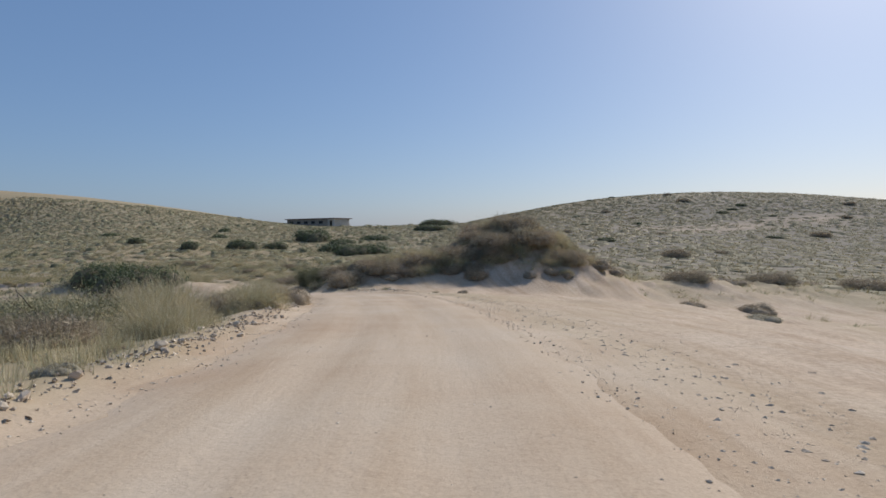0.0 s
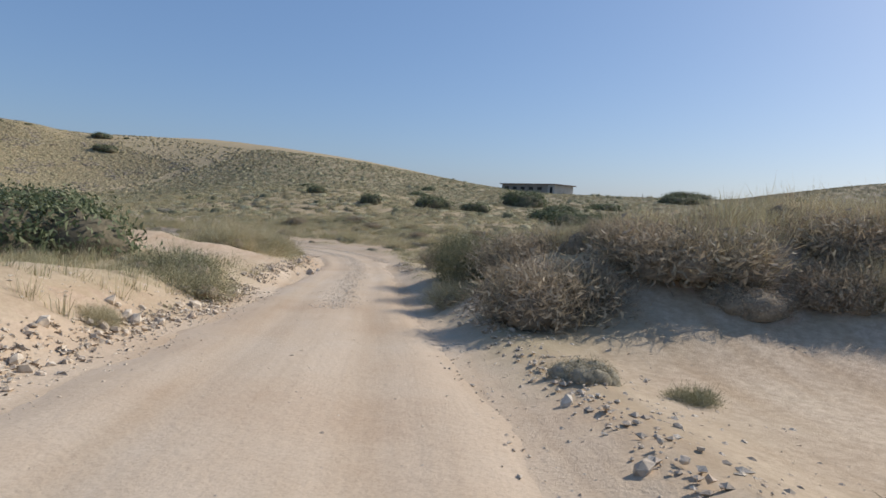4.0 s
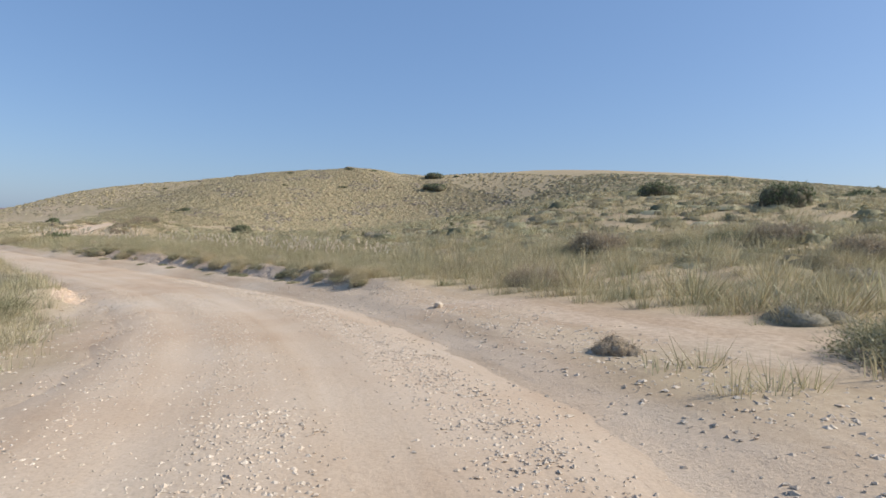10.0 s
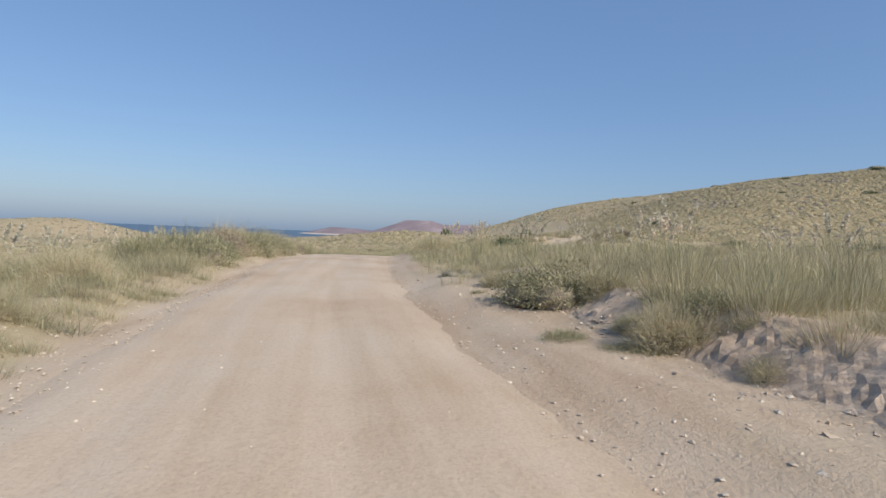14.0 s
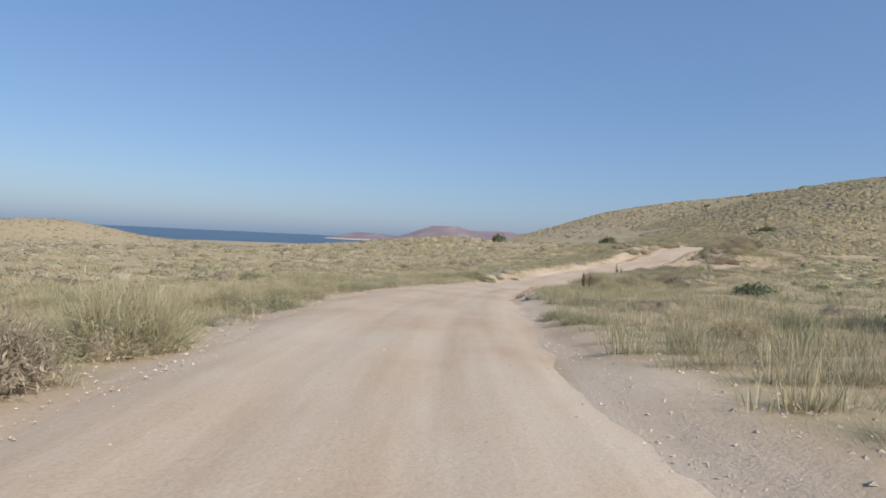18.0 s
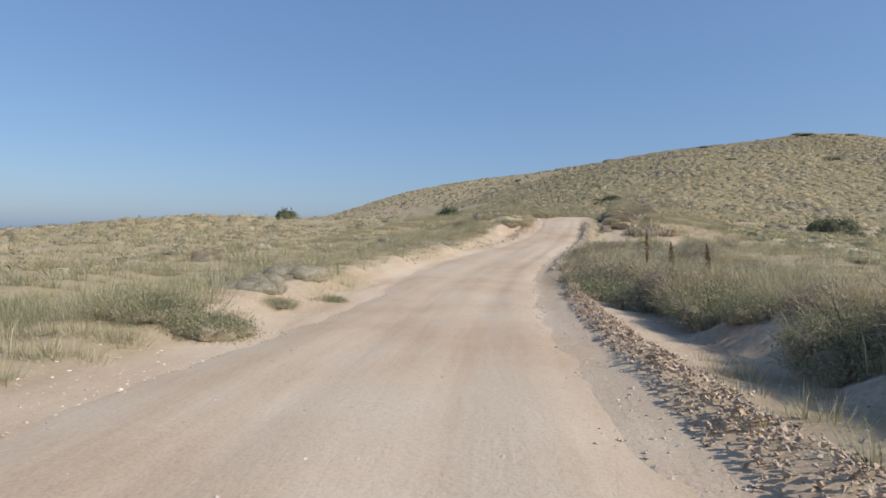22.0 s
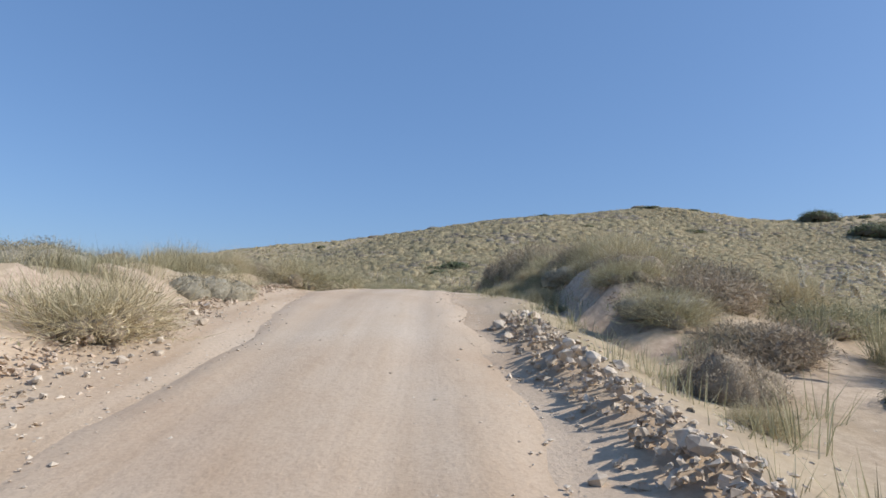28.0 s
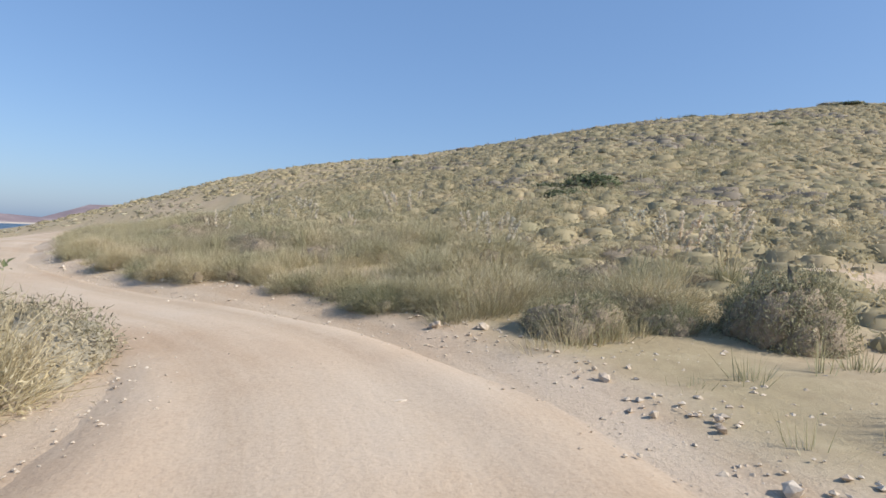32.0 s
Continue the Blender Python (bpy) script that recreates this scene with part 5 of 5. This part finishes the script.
# shaggy plants over the upper face and top of the dune
rr = np.random.RandomState(78)
for _ in range(60):
    x, y = -4 + 22 * rr.rand(), 54.5 + 13 * rr.rand()
    z = on_ground(x, y, 0)
    if z > -0.1 + 0.7 * rr.rand():
        k = rr.choice(["thorn", "dry", "sage", "cushion_b"], p=[0.2, 0.55, 0.05, 0.2])
        plant(k, x, y, (0.7 + 0.8 * rr.rand()), 0.9 + 0.5 * rr.rand(), rr.rand() * 360)
for _ in range(70):
    x, y = -5 + 20 * rr.rand(), 52.6 + 6.5 * rr.rand()
    if on_ground(x, y, 0) > -0.9 + 0.8 * rr.rand():
        plant(rr.choice(["thorn", "dry", "cushion_b"]), x, y, 0.45 + 0.55 * rr.rand(), 0.9 + 0.4 * rr.rand(), rr.rand() * 360)
rr = np.random.RandomState(77)
p, s, d = scatter(rr, 430, 28, 300, 0.4, 15, 1.4)
for (x, y, z), ss, dd in zip(p, s, d):
    if (204 < ss < 228 and -5.4 < dd < 0) or (246 < ss < 259 and -9 < dd < 0) or (30 < ss < 62 and dd < 0):
        continue
    k = rr.choice(["cushion", "cushion_b", "weed", "dry", "leafy"], p=[0.38, 0.17, 0.25, 0.15, 0.05])
    plant(k, x, y, (0.22 + 0.40 * rr.rand()) * (0.75 if abs(dd) < 5 else 1.2), 0.75 + 0.4 * rr.rand(), rr.rand() * 360)


# ---- stones ----
def stone_mesh(seed):
    r = np.random.RandomState(seed)
    bm = bmesh.new()
    bmesh.ops.create_icosphere(bm, subdivisions=1, radius=1.0)
    for _ in range(4):
        n = Vector(r.normal(0, 1, 3)).normalized()
        cut = 0.45 + 0.3 * r.rand()
        for v in bm.verts:
            over = v.co.dot(n) - cut
            if over > 0:
                v.co -= n * over
    for v in bm.verts:
        v.co = Vector((v.co.x * 1.1, v.co.y * 0.85, v.co.z * 0.7)) + Vector(r.normal(0, 0.06, 3))
    me = bpy.data.meshes.new("stone")
    bm.to_mesh(me)
    bm.free()
    me.materials.append(STONE)
    return me


STONES = [stone_mesh(k) for k in range(400, 410)]
rv = np.random.RandomState(410)
STONE_V = [np.array([(pose(0, 0, 0, *(rv.rand(3) * [70, 70, 360])) @ v.co)[:] for v in m.vertices]) for m in STONES]
STONE_F = [np.array([p.vertices[:] for p in m.polygons]) for m in STONES]
# pebbles: uneven eight-sided bits
PEBBLE_F = np.array([(0, 1, 4), (1, 2, 4), (2, 3, 4), (3, 0, 4), (1, 0, 5), (2, 1, 5), (3, 2, 5), (0, 3, 5)])
PEBBLE_V = [np.array([(1, 0, 0), (0, 1, 0), (-1, 0, 0), (0, -1, 0), (0, 0, 0.75), (0, 0, -0.75)]) * (0.75 + 0.5 * rv.rand(6, 3)) + rv.normal(0, 0.16, (6, 3)) for _ in range(10)]


def stone_berm(seed, s0, s1, side, off, wide, count, big, small, label, heap=0.03):
    """A low ridge of loose stones along the track, each stone its own part, and small rubble between."""
    r = np.random.RandomState(seed)
    s = s0 + (s1 - s0) * r.rand(count)
    d = side * (half_width(s, side) + off + wide * r.normal(0, 0.5, count))
    x, y = beside(s, d)
    z = ground_z(x, y)
    q = big * (0.35 + 0.75 * r.rand(count) ** 3)
    z = z + heap * np.exp(-(((np.abs(d) - half_width(s, side) - off) / (0.6 * wide)) ** 2)) * r.rand(count)
    root = tagged(new("stone_berm"), label, "berm", "stone berms")
    root.location = (x[0], y[0], z[0])
    for k in range(count):
        ob = child("stone", STONES[r.randint(10)], root)
        ob.matrix_basis = pose(x[k] - x[0], y[k] - y[0], z[k] + q[k] * 0.3 - z[0], *(r.rand(3) * [30, 30, 360])) @ Matrix.Diagonal((q[k], q[k], q[k], 1))
    rubble("rubble", r, s0, s1, side * off, wide * 0.8, int(count * (15 if big >= 0.12 else 10)), small, root, hug=side, heap=heap)


def rubble(name, r, s0, s1, off, wide, count, size, parent=None, label="", on_track=False, mat=None, hug=0, heap=0.0):
    s, d = s0 + (s1 - s0) * r.rand(count), off + wide * r.normal(0, 0.6, count)
    d = d + hug * half_width(s, hug) if hug else d
    x, y = beside(s, d)
    z = np.maximum(ground_z(x, y), road_top(s, d)) if on_track else ground_z(x, y)
    z = z + heap * np.exp(-(((d - (hug * half_width(s, hug) if hug else 0) - off) / (0.8 * wide)) ** 2)) * r.rand(count) ** 0.7
    sets = []
    for k in range(10):
        at = np.arange(count) % 10 == k
        n, V, F = at.sum(), *((PEBBLE_V[k], PEBBLE_F) if size < 0.04 else (STONE_V[k], STONE_F[k]))
        a, q = r.rand(n) * 6.283, size * (0.4 + 1.0 * r.rand(n) ** 2.5)
        c, t = np.cos(a), np.sin(a)
        vx = (V[None, :, 0] * c[:, None] - V[None, :, 1] * t[:, None]) * q[:, None] + x[at][:, None]
        vy = (V[None, :, 0] * t[:, None] + V[None, :, 1] * c[:, None]) * q[:, None] + y[at][:, None]
        vz = V[None, :, 2] * q[:, None] * 0.8 + (z[at] - q * (0.05 if mat is None else 0.5))[:, None]
        sets.append((np.stack([vx, vy, vz], -1).reshape(-1, 3), ((np.arange(n) * len(V))[:, None, None] + F[None]).reshape(-1, 3)))
    v, f = merge(*sets)
    if parent is not None:
        v = v - np.array(parent.location)
        return tagged(child(name, mesh_of(name, v, f, STONE), parent), kind="stuff")
    return tagged(new(name, mesh_of(name, v, f, mat or STONE)), label, "stones", kind="stuff")


stone_berm(501, 32, 62, 1, 0.5, 0.45, 120, 0.09, 0.045, "low berm of grey stones and clods along the track")
stone_berm(502, 60, 78, 1, 0.5, 0.5, 120, 0.14, 0.06, "low berm of pale stones along the track")
stone_berm(503, 79, 96, 1, 0.6, 0.5, 160, 0.10, 0.045, "pale broken stones heaped along the narrow track")
stone_berm(504, 85, 93, -1, 0.5, 0.4, 60, 0.085, 0.04, "loose pale stones at the track's edge")
stone_berm(505, 244, 260, -1, 0.45, 0.38, 180, 0.11, 0.05, "long berm of broken pale stones along the climb", 0.17)
stone_berm(509, 231, 245, -1, 0.4, 0.36, 110, 0.085, 0.04, "low row of broken stones and clods along the climb", 0.05)
stone_berm(506, 232, 262, 1, 0.6, 0.5, 80, 0.09, 0.04, "thin berm of pale stones along the climb")
stone_berm(507, 58, 76, -1, 0.6, 0.4, 60, 0.09, 0.035, "loose stones and clods at the track's edge")
stone_berm(508, 280, 300, -1, 0.4, 0.4, 60, 0.07, 0.03, "small stones along the outside of the bend")
rg = np.random.RandomState(520)
for s0, s1, off, wide, count, size in [(74, 112, -0.1, 0.4, 9000, 0.024), (94, 136, -1.9, 0.5, 17000, 0.021), (98, 128, 0.3, 0.6, 10000, 0.017), (96, 132, 1.5, 0.35, 5000, 0.018), (96, 130, -4.2, 1.0, 5000, 0.03)]:
    rubble("track_gravel", rg, s0, s1, off, wide, count, size, None, "pale gravel along the dirt track", True)
for side in (1, -1):
    rubble("edge_gravel", rg, 25, 300, -0.1 * side, 0.4, 9000, 0.02, None, "small stones and grit along the track's edge", True, hug=side)
rubble("loose_stones", rg, 25, 300, 0.0, 2.2, 5000, 0.014, None, "small loose stones on the track", True)
rubble("verge_stones_left", rg, 30, 300, 1.2, 0.9, 12000, 0.03, None, "stones and clods on the verge", hug=1)
rubble("verge_stones_right", rg, 30, 300, -1.2, 0.9, 12000, 0.03, None, "stones and clods on the verge", hug=-1)


for s0, s1, off, count, size in [(124, 144, 3.2, 3000, 0.03), (122, 153, -4.2, 3600, 0.03), (196, 232, -3.2, 4000, 0.03), (216, 262, 3.6, 1400, 0.035), (260, 284, -3.9, 5000, 0.03), (30, 62, 4.4, 1400, 0.035), (55, 76, -4.2, 600, 0.04)]:
    rubble("earth_clods", rg, s0, s1, off, 0.55, count, size, None, "crumbled clods of sandy earth along the cut bank", False, CLOD)


rubble("berm_clods", rg, 198, 232, -2.95, 0.30, 6500, 0.041, None, "rough clods of dug earth heaped along the track", False, CLOD, heap=0.2)
rubble("bank_clods", rg, 260, 283, -3.7, 0.5, 1100, 0.075, None, "rough clods of earth fallen from the cut bank", False, CLOD)
rubble("bank_clods", rg, 124, 144, 3.1, 0.4, 700, 0.085, None, "rough clods of earth fallen from the cut bank", False, CLOD)
rubble("bank_clods", rg, 122, 150, -3.7, 0.4, 800, 0.075, None, "rough clods of earth fallen from the cut bank", False, CLOD)

rubble("berm_clods", rg, 250, 267, 2.5, 0.35, 1600, 0.05, None, "rough clods of dug earth heaped along the track", False, CLOD, heap=0.12)
rubble("sand_clods", rg, 34, 64, -8.0, 4.0, 5200, 0.032, None, "crumbs and clods of earth over the trodden sand", False, CLOD)

# ridges of loose earth that tyres left on the sand
for off in (-3.5, -4.4, -5.8, -7.4):
    rubble("tyre_ridge", rg, 32, 64 + off, off, 0.14, 2600, 0.018, None, "ridge of loose earth beside a tyre track", False, CLOD)
for off in (-4.0, -5.0, -5.9):
    rubble("tyre_ridge", rg, 99, 128, off, 0.14, 2600, 0.018, None, "ridge of loose earth beside a tyre track", False, CLOD)


def cut_bank(seed, s0, s1, side, off, wide, label, foot=2.2, lip=0.03, rough=0.10):
    """The crumbling face of a cut bank: ledges, hollows and a slightly overhanging lip."""
    s, v = np.arange(s0, s1, 0.07)[:, None], np.linspace(0, 1, 24)[None]
    end = smooth(s0, s0 + 2.5, s) * (1 - smooth(s1 - 2.5, s1, s))
    wander = 0.25 * waves(s, 0 * s, 3.5, seed, 3)
    d0, d1 = off - foot * wide + wander, off + 0.5 + wander
    flat = np.concatenate([beside((s + 0 * v).ravel(), (side * (d0 + (d1 - d0) * v)).ravel())]).reshape(2, len(s), -1)
    zb = ground_z(*flat[:, :, 0])[:, None] - 0.06
    zt = ground_z(*flat[:, :, -1])[:, None] + 0.02
    wide_n, fine_n = (np.array([[noise.fractal(Vector((float(a) * k, float(b) * k * 1.3, seed)), 0.8, 2.1, 5) for b in v[0]] for a in s[:, 0]]) for k in (0.9, 3.2))
    belly = np.sin(np.pi * np.clip(v * 1.15, 0, 1)) * end
    ledge = np.round(3.2 * (v + 0.35 * wide_n)) / 3.2
    rise = smooth(0.02, 0.82, (1 - 2 * rough) * v + 2 * rough * ledge)
    d = d0 + (d1 - d0) * v - belly * rough * (1.1 * np.abs(wide_n) + 0.6 * fine_n) - lip * end * np.exp(-(((v - 0.72) / 0.10) ** 2))
    z = zb + (zt - zb) * rise + belly * 0.6 * rough * fine_n - 0.10 * (1 - end) - 0.08 * smooth(0.88, 1.0, v)
    x, y = beside((s + 0 * v).ravel(), (side * d).ravel())
    v3 = np.stack([x, y, z.ravel()], 1)
    f = grid_faces(len(s), v.shape[1])
    tagged(new("earth_bank", mesh_of("earth_bank", v3, f if side < 0 else f[:, ::-1], GROUND)), label, "bank", kind="structure")


cut_bank(541, 123, 154, -1, 4.6, 0.45, "crumbling cut bank of tan earth below tall grass", 2.2, 0.02, 0.05)
cut_bank(542, 126, 145, 1, 3.4, 0.48, "cracked cut bank of tan earth with cushion shrubs")
cut_bank(543, 211, 226, -1, 4.9, 0.45, "shaded hollow cut bank of brown earth", 1.2, 0.2, 0.2)
cut_bank(544, 259, 283, -1, 4.2, 0.5, "tall crumbling cut bank of sandy earth", 1.5, 0.04, 0.09)


def single_stone(x, y, size, tall, label):
    root = new("rock", STONES[int(abs(x) * 7) % 10])
    root.matrix_basis = pose(x, y, on_ground(x, y, -size * tall * 0.25), 4, 6, (x * 53) % 360) @ Matrix.Diagonal((size, size, size * tall, 1))
    return tagged(root, label, "rock", "rocks beside the track")


for x, y, q, h in [(-13.9, 61.6, 0.22, 1.2), (-14.7, 63.1, 0.15, 1.0), (-38.3, 85.3, 0.14, 1.0), (-153.3, 74.0, 0.26, 0.8), (-152.7, 73.7, 0.16, 0.9), (-1.2, 40.2, 0.2, 0.8),
                   (-40.4, 87.6, 0.16, 0.8), (-199.2, 89.4, 0.12, 0.6), (1.8, 58.0, 0.25, 0.8)]:
    single_stone(x, y, q, h, "pale angular rock lying on the sandy verge")


# ---- plume grass ----
def plume_tuft(seed, plumes=6):
    r = np.random.RandomState(seed)
    root = new("plume_grass")
    child("blades", mesh_of("blades", *blades(r, np.zeros((70, 3)), 0.7 * (0.6 + 0.6 * r.rand(70)), np.full(70, 0.011), 0.5, 0.10), GREEN_GRASS), root)
    for _ in range(plumes):
        a, ln = r.rand() * 6.283, 0.10 + 0.25 * r.rand()
        top = np.array([math.cos(a) * ln, math.sin(a) * ln, 0.85 + 0.35 * r.rand()])
        stalk = child("stalk", mesh_of("stalk", *twig(r, (0, 0, 0), top, 0.006, 0.03), STRAW), root)
        n = 60
        u = r.rand(n)
        pos = top + np.stack([math.cos(a) * 0.08 * u + r.normal(0, 0.014, n), math.sin(a) * 0.08 * u + r.normal(0, 0.014, n), 0.20 * u - 0.10], 1)
        child("plume", mesh_of("plume", *leaves(r, pos, r.normal(0, 1, (n, 3)), np.full(n, 0.022), 3.0), PLUME), stalk, "pale feathery seed plume")
    return root


TUFTS = [plume_tuft(601), plume_tuft(602, 4), plume_tuft(603, 8)]
fresh = list(TUFTS)


def plume_at(x, y, size, turn):
    m = pose(x, y, on_ground(x, y, 0.03), 0, 0, turn)
    src = TUFTS[int(turn) % 3]
    ob = src if src in fresh else copy_thing(src, m)
    if src in fresh:
        fresh.remove(src)
    ob.matrix_basis = m @ Matrix.Diagonal((size, size, size, 1))
    tagged(ob, "tall green grass tuft with pale feathery plumes", "grass tuft", "plume grass tufts")


rp = np.random.RandomState(610)
for s0, s1, side, off, wide, count in [(126, 150, -1, 7.5, 1.6, 34), (150, 176, -1, 7.0, 2.0, 24), (150, 178, 1, 6.0, 1.2, 12), (246, 264, -1, 6.6, 1.2, 16), (284, 296, -1, 6.5, 1.5, 14)]:
    for _ in range(count):
        s, d = s0 + (s1 - s0) * rp.rand(), side * (off + wide * rp.normal(0, 0.6))
        x, y = beside(np.array([s]), np.array([d]))
        plume_at(float(x[0]), float(y[0]), 0.75 + 0.5 * rp.rand(), rp.rand() * 360)
plume_at(-193.4, 91.2, 0.8, 40)
plume_at(-196.2, 93.6, 0.7, 100)


# ---- the long low building on the knoll, and fence posts ----
WALL = plain_material("grey_block_wall", (0.26, 0.22, 0.18), (0.38, 0.33, 0.28), 1.2)
ROOF = plain_material("weathered_roof", (0.20, 0.15, 0.13), (0.32, 0.26, 0.23), 0.8)
PALE = plain_material("pale_render", (0.48, 0.44, 0.38), (0.60, 0.56, 0.50), 1.0)
# DARK puts the unlit inside of the barn's openings into a colour
DARK = plain_material("opening_shade", (0.03, 0.028, 0.025), (0.06, 0.055, 0.05), 2)
WOOD = plain_material("weathered_wood", (0.14, 0.11, 0.08), (0.28, 0.23, 0.18), 8)


def box_mesh(name, x0, x1, y0, y1, z0, z1, mat, bevel=0.03):
    bm = bmesh.new()
    bmesh.ops.create_cube(bm, size=1)
    for v in bm.verts:
        v.co = Vector(((x0 + x1) / 2 + v.co.x * (x1 - x0), (y0 + y1) / 2 + v.co.y * (y1 - y0), (z0 + z1) / 2 + v.co.z * (z1 - z0)))
    bmesh.ops.bevel(bm, geom=bm.edges[:], offset=bevel, segments=1, affect="EDGES")
    me = bpy.data.meshes.new(name)
    bm.to_mesh(me)
    bm.free()
    me.materials.append(mat)
    return me


barn = tagged(new("barn"), "long low grey block barn with a flat roof", "building")
bx, by = -60.0, 226.0
barn.matrix_basis = pose(bx, by, on_ground(bx, by, 0.3), 0, 0, -28)
child("wall", box_mesh("wall", -13, 8, -4, 4, 0, 2.7, WALL), barn)
child("end_wall", box_mesh("end_wall", 8.003, 11, -3.9, 3.9, 0, 2.7, PALE), barn, "pale rendered end wall")
child("roof", box_mesh("roof", -13.6, 11.6, -4.6, 4.6, 2.704, 3.0, ROOF), barn, "overhanging weathered roof")
# no holes cut: dark slabs on the wall face stand for shaded openings
for k in range(5):
    child("window", box_mesh("window", -11.5 + 3.8 * k, -9.6 + 3.8 * k, -4.06, -3.98, 1.1, 2.0, DARK), barn, "dark slab coloured as a shaded window opening")
child("door", box_mesh("door", 9.0, 10.1, -3.96, -3.88, 0.1, 2.1, DARK), barn, "dark slab coloured as a shaded doorway")

def fence_post(x, y):
    bm = bmesh.new()
    bmesh.ops.create_cone(bm, cap_ends=True, segments=8, radius1=0.07, radius2=0.055, depth=1.5)
    bmesh.ops.translate(bm, verts=bm.verts[:], vec=(0, 0, 0.7))
    me = bpy.data.meshes.new("fence_post")
    bm.to_mesh(me)
    bm.free()
    me.materials.append(WOOD)
    ob = tagged(new("fence_post", me), "weathered wooden fence post on the grassy knoll", "fence post", "fence posts")
    ob.matrix_basis = pose(x, y, on_ground(x, y, 0.1), 2, -3, x * 10)


for x, y in [(-22, 186), (-14, 188), (-6, 190), (2, 192)]:
    fence_post(x, y)


# ---- tall rusty seed stalks, and bleached dead stems ----
def dock_stalk(seed, x, y, tall):
    r = np.random.RandomState(seed)
    root = new("dock_stalk")
    top = np.array([r.normal(0, 0.12), r.normal(0, 0.12), tall])
    child("stalk", mesh_of("stalk", *twig(r, (0, 0, 0), top, 0.012, 0.05), BARK), root)
    n = 420
    u = 0.45 + 0.55 * r.rand(n)
    w = 0.032 * np.sin((u - 0.45) / 0.55 * 3.0 + 0.25)
    pos = top * u[:, None] + r.normal(0, 1, (n, 3)) * w[:, None] * np.array([1, 1, 0.6])
    tagged(child("seed_head", mesh_of("seed_head", *leaves(r, pos, r.normal(0, 1, (n, 3)), np.full(n, 0.022), 1.5), RUST), root), "dense rusty brown seed head", kind="stuff")
    root.matrix_basis = pose(x, y, on_ground(x, y, 0.05), 0, 0, seed * 40)
    tagged(root, "tall rusty brown dock seed stalk among grass", "plant stalk", "dock stalks")


for k, (x, y, h) in enumerate([(-140.6, 71.9, 1.35), (-139.4, 72.0, 1.15), (-138.2, 72.2, 1.1), (-117.4, 69.4, 1.1), (-118.2, 69.6, 1.0), (-118.8, 69.3, 1.1)]):
    dock_stalk(700 + k, x, y, h)


def dead_stems(seed, x, y, size, count=14):
    r = np.random.RandomState(seed)
    root = new("dead_stems")
    for _ in range(count):
        a, e = r.rand() * 6.283, 0.3 + 0.9 * r.rand()
        end = np.array([math.cos(a) * math.cos(e), math.sin(a) * math.cos(e), math.sin(e)]) * size * (0.5 + 0.6 * r.rand())
        child("stem", mesh_of("stem", *twig(r, (r.normal(0, 0.05), r.normal(0, 0.05), 0), end, 0.005 * (0.6 + size), 0.15, 6), DEADWOOD), root)
    root.matrix_basis = pose(x, y, on_ground(x, y, 0.02), 0, 0, seed * 33)
    tagged(root, "bleached bare branching dead stems on the sand", "dead stems", "dead stems")


DEADWOOD = plain_material("bleached_wood", (0.42, 0.36, 0.30), (0.62, 0.56, 0.49), 10)
for k, (x, y, q) in enumerate([(-14.6, 71.9, 0.9), (-15.3, 72.6, 0.7), (-169.0, 83.2, 0.6), (-168.2, 83.0, 0.7), (1.0, 27.6, 0.7), (2.6, 25.4, 0.5), (0.4, 25.2, 0.6), (-1.0, 29.6, 0.6), (-185.4, 89.4, 1.2), (-187.0, 90.2, 1.2), (-193.0, 92.4, 0.6)]):
    dead_stems(720 + k, x, y, q)
